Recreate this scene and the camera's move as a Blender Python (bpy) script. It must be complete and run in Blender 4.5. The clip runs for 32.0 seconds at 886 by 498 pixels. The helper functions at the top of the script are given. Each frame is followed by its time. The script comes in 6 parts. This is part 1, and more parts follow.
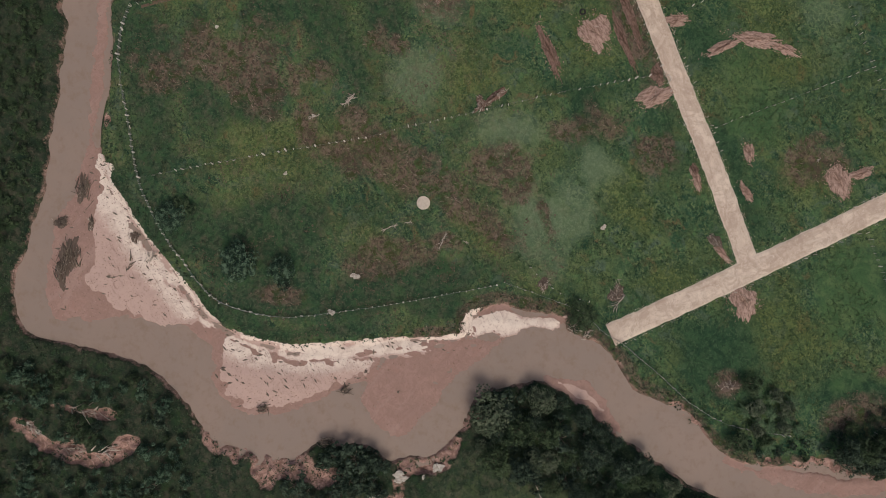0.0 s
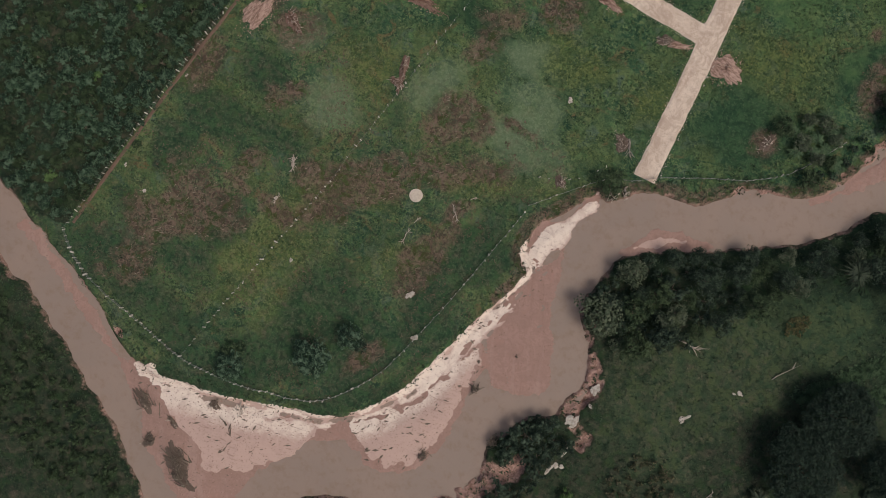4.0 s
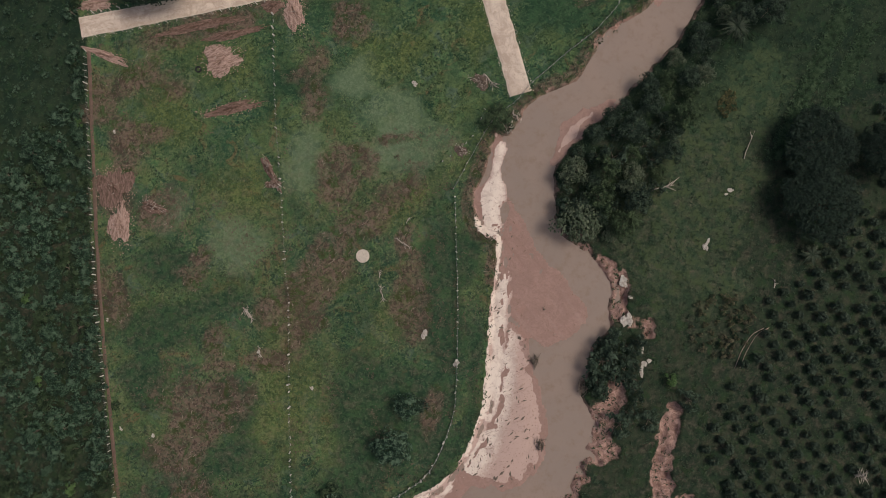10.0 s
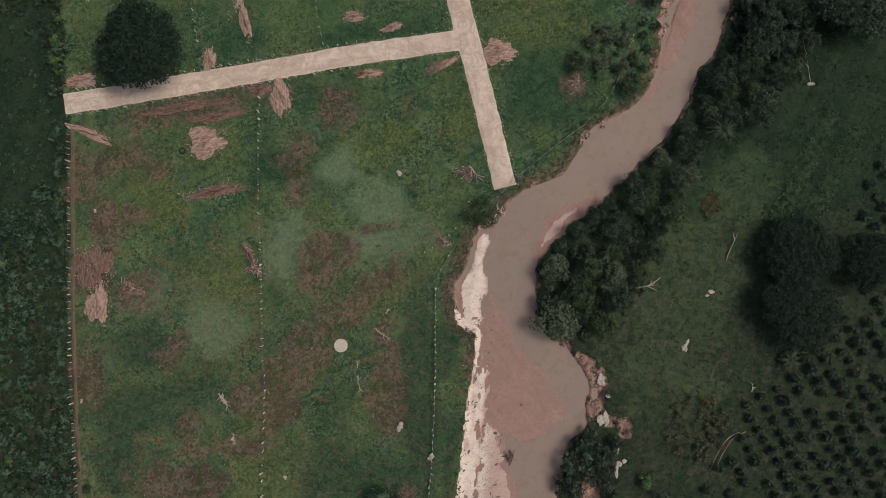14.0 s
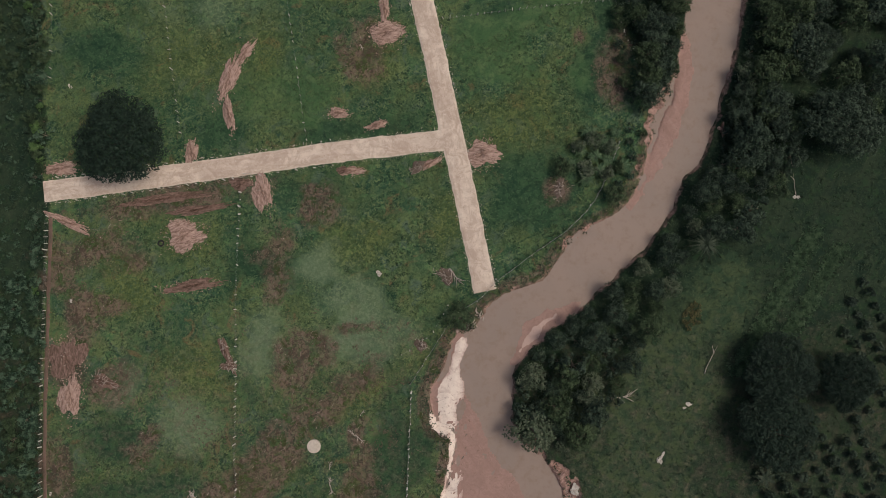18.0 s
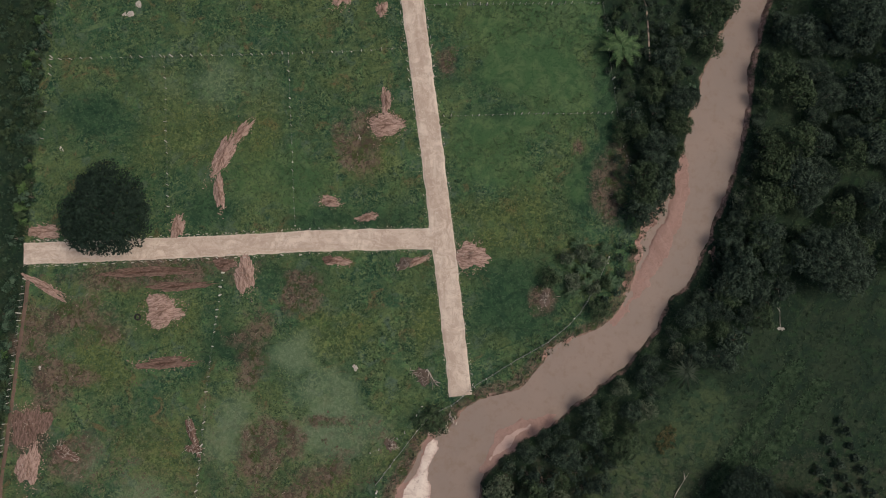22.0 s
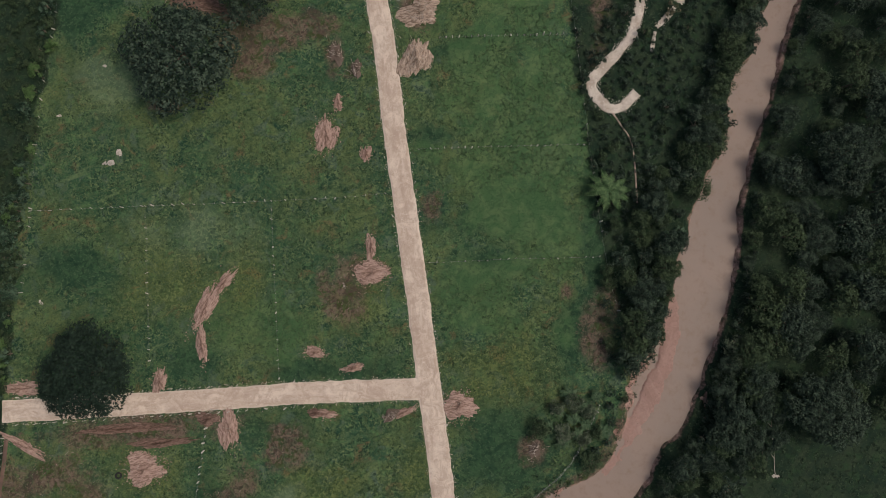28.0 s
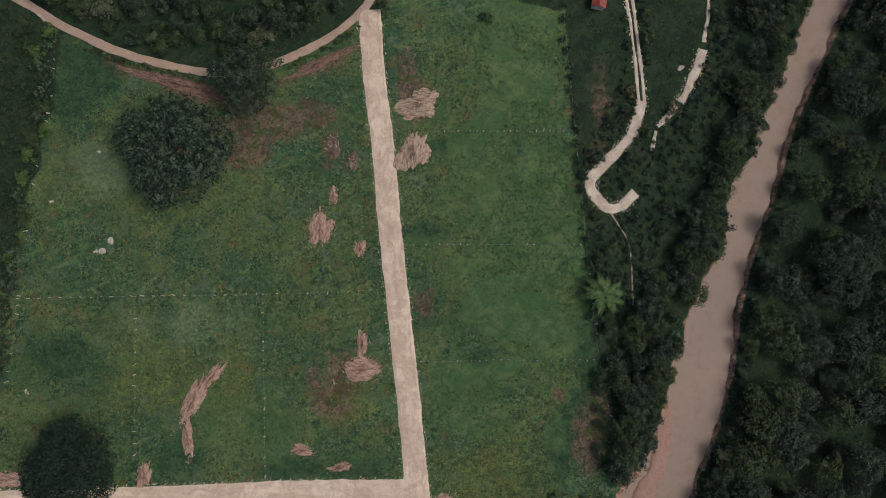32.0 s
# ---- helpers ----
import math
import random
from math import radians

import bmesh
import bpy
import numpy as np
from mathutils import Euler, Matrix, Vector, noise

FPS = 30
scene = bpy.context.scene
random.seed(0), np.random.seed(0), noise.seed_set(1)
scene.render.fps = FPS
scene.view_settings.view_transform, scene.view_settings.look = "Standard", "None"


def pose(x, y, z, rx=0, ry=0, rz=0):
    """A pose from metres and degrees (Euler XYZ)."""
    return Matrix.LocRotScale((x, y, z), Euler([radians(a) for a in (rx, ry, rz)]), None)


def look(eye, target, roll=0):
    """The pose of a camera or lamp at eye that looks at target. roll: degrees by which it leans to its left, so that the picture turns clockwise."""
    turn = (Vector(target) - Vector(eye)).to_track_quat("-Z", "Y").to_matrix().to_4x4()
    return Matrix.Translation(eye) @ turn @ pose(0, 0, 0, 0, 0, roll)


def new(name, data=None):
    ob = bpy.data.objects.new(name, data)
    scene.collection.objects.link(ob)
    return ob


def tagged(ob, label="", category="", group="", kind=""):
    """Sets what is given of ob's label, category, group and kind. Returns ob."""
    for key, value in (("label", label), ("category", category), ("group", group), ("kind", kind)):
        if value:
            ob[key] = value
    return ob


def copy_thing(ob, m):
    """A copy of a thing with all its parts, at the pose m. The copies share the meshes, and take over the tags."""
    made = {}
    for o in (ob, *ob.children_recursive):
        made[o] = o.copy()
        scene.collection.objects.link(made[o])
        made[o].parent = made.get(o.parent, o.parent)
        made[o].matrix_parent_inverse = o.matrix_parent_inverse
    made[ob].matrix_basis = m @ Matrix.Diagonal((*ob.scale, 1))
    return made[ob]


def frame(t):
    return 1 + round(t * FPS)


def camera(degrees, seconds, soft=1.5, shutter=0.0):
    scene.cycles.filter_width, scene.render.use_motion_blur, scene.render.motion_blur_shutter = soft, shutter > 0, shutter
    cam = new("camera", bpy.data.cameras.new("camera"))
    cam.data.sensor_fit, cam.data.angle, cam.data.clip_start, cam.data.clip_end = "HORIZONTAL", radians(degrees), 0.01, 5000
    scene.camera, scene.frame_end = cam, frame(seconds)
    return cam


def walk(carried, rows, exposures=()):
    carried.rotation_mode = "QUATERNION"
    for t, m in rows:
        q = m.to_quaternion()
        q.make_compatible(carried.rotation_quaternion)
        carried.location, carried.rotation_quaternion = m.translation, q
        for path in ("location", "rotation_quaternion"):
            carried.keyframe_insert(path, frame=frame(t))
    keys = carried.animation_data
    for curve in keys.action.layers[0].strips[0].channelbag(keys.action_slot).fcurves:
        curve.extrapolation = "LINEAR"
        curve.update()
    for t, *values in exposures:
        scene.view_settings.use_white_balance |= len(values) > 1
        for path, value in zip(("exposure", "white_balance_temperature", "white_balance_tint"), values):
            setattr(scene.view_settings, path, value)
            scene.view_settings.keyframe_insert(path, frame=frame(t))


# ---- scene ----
cam = camera(69.6, 32.0, soft=0.85)
PATH = [
    (0, (-6.77, -11.204, 151.193), (-6.849, -11.143, 149.195), 24.8),
    (0.5, (-6.829, -12.955, 151.179), (-6.907, -12.91, 149.181), 12.7),
    (1, (-6.832, -14.561, 151.183), (-6.904, -14.521, 149.185), 6.5),
    (1.5, (-6.75, -15.88, 151.21), (-6.824, -15.843, 149.211), -0.7),
    (2, (-6.626, -16.948, 151.241), (-6.702, -16.908, 149.242), -4.9),
    (2.5, (-6.494, -17.796, 151.216), (-6.57, -17.75, 149.218), -6.1),
    (3, (-6.364, -18.535, 151.177), (-6.439, -18.482, 149.179), -6.7),
    (3.5, (-6.244, -19.243, 151.16), (-6.319, -19.181, 149.163), -7.7),
    (5.5, (-6.047, -20.972, 151.247), (-6.105, -20.899, 149.249), -16.6),
    (6, (-5.86, -21.393, 151.302), (-5.914, -21.316, 149.304), -19.8),
    (6.5, (-5.739, -21.612, 151.364), (-5.788, -21.535, 149.366), -23.1),
    (7, (-5.661, -21.616, 151.426), (-5.703, -21.542, 149.428), -27.5),
    (7.5, (-5.578, -21.347, 151.505), (-5.613, -21.28, 149.506), -30.4),
    (8, (-5.473, -20.773, 151.585), (-5.503, -20.703, 149.586), -29.5),
    (8.5, (-5.326, -19.881, 151.68), (-5.35, -19.804, 149.682), -25.2),
    (9, (-5.138, -18.669, 151.752), (-5.157, -18.587, 149.754), -20.5),
    (9.5, (-4.864, -17.182, 151.833), (-4.877, -17.095, 149.835), -14.7),
    (10, (-4.518, -15.447, 151.902), (-4.528, -15.354, 149.904), -10.2),
    (10.5, (-4.143, -13.467, 151.966), (-4.148, -13.37, 149.968), -4.9),
    (11, (-3.705, -11.244, 152.036), (-3.708, -11.144, 150.039), -2.4),
    (11.5, (-3.185, -8.788, 152.111), (-3.185, -8.686, 150.114), -1.1),
    (12, (-2.585, -6.111, 152.167), (-2.584, -6.009, 150.17), -0.6),
    (12.5, (-1.908, -3.225, 152.195), (-1.906, -3.125, 150.198), -0.2),
    (13, (-1.16, -0.177, 152.215), (-1.159, -0.081, 150.218), -0.9),
    (13.5, (-0.365, 2.978, 152.263), (-0.364, 3.071, 150.265), -1.1),
    (14, (0.403, 6.17, 152.284), (0.405, 6.264, 150.286), -0.9),
    (14.5, (1.133, 9.33, 152.308), (1.134, 9.422, 150.31), -1.0),
    (16.5, (3.913, 21.692, 152.344), (3.914, 21.781, 150.346), -1.2),
    (17, (4.54, 24.757, 152.347), (4.543, 24.848, 150.349), 0.0),
    (17.5, (5.102, 27.8, 152.337), (5.106, 27.89, 150.339), 1.6),
    (18, (5.587, 30.804, 152.328), (5.593, 30.895, 150.33), 3.6),
    (18.5, (5.966, 33.764, 152.306), (5.974, 33.856, 150.308), 5.5),
    (19, (6.252, 36.658, 152.28), (6.263, 36.751, 150.283), 8.3),
    (19.5, (6.458, 39.476, 152.238), (6.473, 39.571, 150.241), 11.0),
    (20, (6.61, 42.194, 152.188), (6.627, 42.292, 150.19), 13.2),
    (20.5, (6.71, 44.818, 152.104), (6.73, 44.924, 150.107), 14.9),
    (21, (6.809, 47.394, 152.053), (6.831, 47.505, 150.056), 16.4),
    (21.5, (6.879, 49.954, 152.01), (6.903, 50.069, 150.014), 17.0),
    (22, (6.931, 52.531, 151.983), (6.956, 52.652, 149.987), 16.8),
    (22.5, (6.936, 55.133, 151.967), (6.962, 55.258, 149.971), 16.9),
    (23, (6.895, 57.76, 151.94), (6.923, 57.889, 149.944), 17.1),
    (23.5, (6.855, 60.394, 151.93), (6.884, 60.527, 149.935), 17.2),
    (24, (6.831, 63.053, 151.935), (6.861, 63.19, 149.94), 17.2),
    (24.5, (6.831, 65.759, 151.933), (6.861, 65.899, 149.938), 16.7),
    (25, (6.847, 68.491, 151.947), (6.878, 68.633, 149.952), 17.3),
    (25.5, (6.883, 71.247, 151.963), (6.914, 71.392, 149.968), 16.8),
    (27.5, (7.064, 82.389, 151.806), (7.091, 82.546, 149.812), 14.3),
    (28, (7.088, 85.219, 151.801), (7.115, 85.377, 149.807), 14.1),
    (28.5, (7.087, 88.083, 151.807), (7.115, 88.242, 149.814), 14.0),
    (29, (7.061, 90.959, 151.825), (7.088, 91.119, 149.831), 14.3),
    (29.5, (7.022, 93.839, 151.83), (7.049, 94.0, 149.837), 14.8),
    (30, (6.98, 96.705, 151.854), (7.007, 96.868, 149.861), 15.2),
    (30.5, (6.918, 99.543, 151.876), (6.944, 99.707, 149.883), 15.2),
    (31, (6.829, 102.341, 151.898), (6.855, 102.506, 149.904), 15.0),
    (31.5, (6.735, 105.105, 151.904), (6.76, 105.271, 149.911), 14.8),
    (32, (6.638, 107.863, 151.909), (6.663, 108.031, 149.917), 14.5),
]
walk(cam, [(t, look(eye, aim, roll)) for t, eye, aim, roll in PATH])

# ---- light: a veiled sun from the east under a bright hazy sky ----
SUN_ELEV, SUN_AZ = radians(56), radians(86)
world = bpy.data.worlds.new("sky")
scene.world = world
world.use_nodes = True
wn = world.node_tree
sky = wn.nodes.new("ShaderNodeTexSky")
sky.sky_type = "NISHITA"
sky.sun_disc = False
sky.sun_elevation, sky.sun_rotation = SUN_ELEV, SUN_AZ
sky.air_density, sky.dust_density = 1.0, 6.0
wn.links.new(sky.outputs[0], wn.nodes["Background"].inputs[0])
wn.nodes["Background"].inputs[1].default_value = 0.1
sun = new("sun", bpy.data.lights.new("sun", "SUN"))
sun.data.energy, sun.data.angle, sun.data.color = 1.5, radians(20), (1.0, 0.915, 0.83)
sun.matrix_world = look((300 * math.cos(SUN_ELEV) * math.sin(SUN_AZ), 300 * math.cos(SUN_ELEV) * math.cos(SUN_AZ),
                         300 * math.sin(SUN_ELEV)), (0, 0, 0))
scene.view_settings.exposure = -0.25

rng = np.random.default_rng(7)
WATER = -1.1


# ---- materials ----
class Nodes:
    """A small writer of node trees."""

    def __init__(self, name):
        self.mat = bpy.data.materials.new(name)
        self.mat.use_nodes = True
        self.tree = self.mat.node_tree
        self.bsdf = self.tree.nodes["Principled BSDF"]

    def add(self, kind, **values):
        node = self.tree.nodes.new(kind)
        for key, value in values.items():
            node.inputs[key].default_value = value
        return node

    def link(self, a, b):
        self.tree.links.new(a, b)

    def coords(self):
        return self.add("ShaderNodeNewGeometry").outputs["Position"]

    def noise(self, scale, detail=4.0, rough=0.6, where=None, warp=0.0):
        n = self.add("ShaderNodeTexNoise", Scale=scale, Detail=detail, Roughness=rough, Distortion=warp)
        self.link(where if where is not None else self.coords(), n.inputs["Vector"])
        return n.outputs["Fac"]

    def streaks(self, turn, along, across):
        """Noise drawn out along one direction of the ground."""
        m = self.add("ShaderNodeMapping")
        m.vector_type = "TEXTURE"
        m.inputs["Rotation"].default_value = (0, 0, turn)
        m.inputs["Scale"].default_value = (1 / along, 1 / across, 1)
        self.link(self.coords(), m.inputs["Vector"])
        return self.noise(1.0, 4, 0.6, m.outputs[0], 0.4)

    def ramp(self, fac, *stops):
        r = self.add("ShaderNodeValToRGB")
        el = r.color_ramp.elements
        while len(el) < len(stops):
            el.new(0.5)
        for e, (pos, col) in zip(el, stops):
            e.position = pos
            e.color = (*col, 1) if len(col) == 3 else col
        self.link(fac, r.inputs[0])
        return r.outputs[0]

    def step(self, fac, lo, hi):
        m = self.add("ShaderNodeMapRange")
        m.interpolation_type = "SMOOTHSTEP"
        self.link(fac, m.inputs[0])
        m.inputs[1].default_value, m.inputs[2].default_value = lo, hi
        return m.outputs[0]

    def math(self, op, a, b):
        m = self.add("ShaderNodeMath")
        m.operation = op
        for i, v in enumerate((a, b)):
            if isinstance(v, (int, float)):
                m.inputs[i].default_value = v
            else:
                self.link(v, m.inputs[i])
        return m.outputs[0]

    def mix(self, fac, a, b, how="MIX"):
        m = self.add("ShaderNodeMix")
        m.data_type, m.blend_type = "RGBA", how
        if isinstance(fac, (int, float)):
            m.inputs[0].default_value = fac
        else:
            self.link(fac, m.inputs[0])
        for i, v in ((6, a), (7, b)):
            if isinstance(v, tuple):
                m.inputs[i].default_value = (*v, 1)
            else:
                self.link(v, m.inputs[i])
        return m.outputs[2]

    def bump(self, height, strength, distance):
        b = self.add("ShaderNodeBump", Strength=strength, Distance=distance)
        self.link(height, b.inputs["Height"])
        self.link(b.outputs[0], self.bsdf.inputs["Normal"])

    def done(self, color=None, rough=0.9, spec=0.2):
        if color is not None:
            if isinstance(color, tuple):
                self.bsdf.inputs["Base Color"].default_value = (*color, 1)
            else:
                self.link(color, self.bsdf.inputs["Base Color"])
        if isinstance(rough, (int, float)):
            self.bsdf.inputs["Roughness"].default_value = rough
        else:
            self.link(rough, self.bsdf.inputs["Roughness"])
        self.bsdf.inputs["Specular IOR Level"].default_value = spec
        return self.mat


def terrain_material():
    n = Nodes("terrain")
    soil = n.add("ShaderNodeAttribute")
    soil.attribute_name = "soil"
    veg = n.add("ShaderNodeAttribute")
    veg.attribute_name = "veg"
    tone = n.add("ShaderNodeAttribute")
    tone.attribute_name = "tone"
    olive = n.add("ShaderNodeSeparateColor")
    n.link(tone.outputs["Color"], olive.inputs[0])
    s3, v3 = n.add("ShaderNodeSeparateColor"), n.add("ShaderNodeSeparateColor")
    n.link(soil.outputs["Color"], s3.inputs[0])
    n.link(veg.outputs["Color"], v3.inputs[0])
    broad, mid, fine = n.noise(0.05, 4, 0.55, warp=0.8), n.noise(0.35, 4, 0.62, warp=0.6), n.noise(1.5, 3, 0.6, warp=1.0)
    grit, tuft = n.noise(9.0, 3, 0.7), n.noise(0.8, 3, 0.62, warp=1.2)
    blot, smear = n.noise(0.11, 4, 0.62, warp=1.2), n.noise(0.2, 4, 0.58, warp=0.9)
    mown, raked = n.streaks(0.4, 0.07, 0.5), n.streaks(1.05, 0.05, 0.7)
    grass = n.mix(n.step(broad, 0.42, 0.58), (0.036, 0.082, 0.043), (0.09, 0.126, 0.05))
    grass = n.mix(n.step(blot, 0.5, 0.66), grass, (0.021, 0.058, 0.034))
    grass = n.mix(n.step(mid, 0.5, 0.7), grass, (0.074, 0.145, 0.06))
    grass = n.mix(n.step(smear, 0.56, 0.7), grass, (0.125, 0.1, 0.05))
    grass = n.mix(n.step(smear, 0.44, 0.36), grass, (0.075, 0.115, 0.075))
    grass = n.mix(n.step(mown, 0.55, 0.72), grass, (0.094, 0.142, 0.066))
    grass = n.mix(n.step(mown, 0.41, 0.3), grass, (0.034, 0.074, 0.036))
    patchy = n.math("ADD", n.math("MULTIPLY", n.step(n.noise(0.17, 3, 0.55, warp=0.8), 0.42, 0.58), 0.5), 0.4)
    grass = n.mix(n.math("MULTIPLY", n.step(tuft, 0.5, 0.38), n.math("MULTIPLY", patchy, 0.6)), grass, (0.011, 0.032, 0.019))
    grass = n.mix(n.math("MULTIPLY", n.step(tuft, 0.53, 0.64), n.math("MULTIPLY", patchy, 0.45)), grass, (0.13, 0.18, 0.08))
    grass = n.mix(n.math("MULTIPLY", n.step(fine, 0.53, 0.62), patchy), grass, (0.125, 0.165, 0.072))
    grass = n.mix(n.math("MULTIPLY", n.step(fine, 0.46, 0.34), patchy), grass, (0.018, 0.036, 0.02))
    # one edge for every zone, ragged by noise
    rag = n.math("MULTIPLY", n.math("SUBTRACT", n.noise(0.4, 6, 0.7), 0.5), 1.1)

    def zone(channel, lo=0.35, hi=0.65):
        return n.step(n.math("ADD", channel, rag), lo, hi)

    dry = n.mix(n.step(tuft, 0.4, 0.6), (0.07, 0.05, 0.038), (0.16, 0.113, 0.086))
    dry = n.mix(n.step(fine, 0.52, 0.7), dry, (0.18, 0.138, 0.113))
    dry = n.mix(n.step(blot, 0.5, 0.66), dry, (0.075, 0.053, 0.04))
    dry = n.mix(n.step(mid, 0.5, 0.62), dry, (0.045, 0.052, 0.02))
    # pale green; on the field it paints haze as ground colour
    pale = n.mix(n.step(fine, 0.4, 0.7), (0.115, 0.16, 0.09), (0.16, 0.208, 0.122))
    # dark grass, which also paints the shade around the pasture trees
    dark = n.mix(n.step(mid, 0.4, 0.64), (0.02, 0.05, 0.026), (0.034, 0.074, 0.035))
    dark = n.mix(n.math("MULTIPLY", n.step(fine, 0.53, 0.66), 0.7), dark, (0.055, 0.095, 0.05))
    dark = n.mix(n.math("MULTIPLY", n.step(tuft, 0.5, 0.36), 0.6), dark, (0.01, 0.027, 0.017))
    wild = n.mix(n.step(blot, 0.44, 0.58), (0.014, 0.029, 0.018), (0.026, 0.042, 0.024))
    wild = n.mix(n.step(mid, 0.5, 0.64), wild, (0.022, 0.046, 0.022))
    wild = n.mix(n.math("MULTIPLY", n.step(raked, 0.53, 0.7), 0.5), wild, (0.04, 0.054, 0.032))
    wild = n.mix(n.math("MULTIPLY", n.step(raked, 0.46, 0.34), 0.5), wild, (0.014, 0.026, 0.015))
    wild = n.mix(n.math("MULTIPLY", n.step(tuft, 0.48, 0.36), 0.7), wild, (0.01, 0.018, 0.011))
    wild = n.mix(n.math("MULTIPLY", n.step(fine, 0.53, 0.68), 0.6), wild, (0.052, 0.072, 0.036))
    lime = n.mix(n.step(fine, 0.42, 0.62), (0.085, 0.108, 0.03), (0.15, 0.165, 0.052))
    lime = n.mix(n.math("MULTIPLY", n.step(tuft, 0.5, 0.36), 0.5), lime, (0.045, 0.07, 0.024))
    grass = n.mix(n.math("MULTIPLY", zone(olive.outputs[0], 0.1, 1.0), 0.45), grass, lime)
    col = n.mix(n.math("MULTIPLY", zone(v3.outputs[2], 0.05, 0.85), 0.9), grass, dark)
    fresh = n.mix(n.step(n.noise(0.22, 4, 0.6, warp=0.8), 0.42, 0.62), (0.056, 0.115, 0.045), (0.095, 0.15, 0.062))
    fresh = n.mix(n.math("MULTIPLY", n.step(tuft, 0.52, 0.38), 0.45), fresh, (0.03, 0.07, 0.032))
    col = n.mix(n.math("MULTIPLY", zone(olive.outputs[2], 0.2, 0.9), 0.75), col, fresh)
    meadow = n.mix(n.step(mid, 0.42, 0.6), (0.032, 0.062, 0.032), (0.062, 0.085, 0.04))
    meadow = n.mix(n.math("MULTIPLY", n.step(tuft, 0.52, 0.38), 0.6), meadow, (0.018, 0.036, 0.02))
    meadow = n.mix(n.math("MULTIPLY", n.step(fine, 0.55, 0.68), 0.6), meadow, (0.09, 0.115, 0.06))
    wild = n.mix(n.math("MULTIPLY", zone(olive.outputs[1], 0.15, 0.95), 0.85), wild, meadow)
    col = n.mix(zone(veg.outputs["Alpha"], 0.3, 0.7), col, wild)
    col = n.mix(n.math("MULTIPLY", zone(v3.outputs[1], 0.0, 1.1), 0.78), col, pale)
    gaps = n.math("ADD", n.math("MULTIPLY", n.step(n.noise(0.5, 5, 0.72, warp=1.2), 0.4, 0.58), 0.5), 0.5)
    col = n.mix(n.math("MULTIPLY", n.math("MULTIPLY", zone(v3.outputs[0], 0.15, 0.85), gaps), 0.95), col, dry)
    clay = n.mix(n.step(n.noise(0.7, 6, 0.8, warp=1.0), 0.4, 0.62), (0.41, 0.265, 0.22), (0.2, 0.12, 0.095))
    clay = n.mix(n.step(grit, 0.55, 0.7), clay, (0.5, 0.37, 0.31))
    strata = n.add("ShaderNodeMapping")
    strata.inputs["Scale"].default_value = (0.2, 0.2, 6.0)
    n.link(n.coords(), strata.inputs["Vector"])
    clay = n.mix(n.math("MULTIPLY", n.step(n.noise(1.0, 3, 0.6, strata.outputs[0]), 0.5, 0.6), 0.7), clay, (0.19, 0.112, 0.088))
    flow = n.noise(0.55, 6, 0.75, warp=1.6)
    sand = n.mix(n.step(n.math("ADD", soil.outputs["Alpha"], n.math("MULTIPLY", n.math("SUBTRACT", flow, 0.5), 0.9)), 0.25, 0.85), (0.49, 0.352, 0.3), (0.73, 0.625, 0.535))
    sand = n.mix(n.math("MULTIPLY", n.step(mid, 0.5, 0.66), 0.4), sand, (0.44, 0.31, 0.262))
    scour = n.streaks(0.3, 0.28, 1.5)
    sand = n.mix(n.math("MULTIPLY", n.step(scour, 0.6, 0.7), 0.7), sand, (0.3, 0.2, 0.165))
    sand = n.mix(n.math("MULTIPLY", n.step(n.noise(1.1, 4, 0.7, warp=0.7), 0.58, 0.68), 0.6), sand, (0.36, 0.25, 0.205))
    sand = n.mix(n.math("MULTIPLY", n.step(fine, 0.56, 0.7), 0.4), sand, (0.4, 0.28, 0.235))
    current = n.streaks(-0.98, 0.04, 0.42)
    wet = n.mix(n.step(flow, 0.4, 0.6), (0.345, 0.222, 0.184), (0.3, 0.192, 0.158))
    wet = n.mix(n.math("MULTIPLY", n.step(current, 0.52, 0.68), 0.45), wet, (0.385, 0.27, 0.228))
    wet = n.mix(n.math("MULTIPLY", n.step(current, 0.42, 0.3), 0.5), wet, (0.25, 0.155, 0.126))
    wet = n.mix(n.step(mid, 0.56, 0.7), wet, (0.33, 0.205, 0.168))
    wet = n.mix(n.math("MULTIPLY", n.step(n.noise(0.16, 5, 0.6, warp=0.9), 0.48, 0.6), 0.5), wet, (0.28, 0.182, 0.15))
    wet = n.mix(n.step(fine, 0.62, 0.75), wet, (0.2, 0.13, 0.1))
    col = n.mix(zone(s3.outputs[2], 0.32, 0.7), col, clay)
    col = n.mix(zone(s3.outputs[1], 0.42, 0.58), col, wet)
    col = n.mix(zone(s3.outputs[0], 0.42, 0.58), col, sand)
    n.bump(n.math("ADD", fine, n.math("MULTIPLY", grit, 0.25)), 0.45, 0.22)
    return n.done(col, 0.95, 0.1)


def water_material():
    n = Nodes("muddy_water")
    col = n.mix(n.step(n.noise(0.06, 4, 0.6, warp=0.6), 0.35, 0.65), (0.262, 0.205, 0.17), (0.285, 0.216, 0.176))
    col = n.mix(n.step(n.noise(0.5, 4, 0.6), 0.45, 0.8), col, (0.24, 0.175, 0.135))
    n.bump(n.noise(1.6, 3, 0.6, warp=0.5), 0.08, 0.1)
    return n.done(col, 0.5, 0.12)


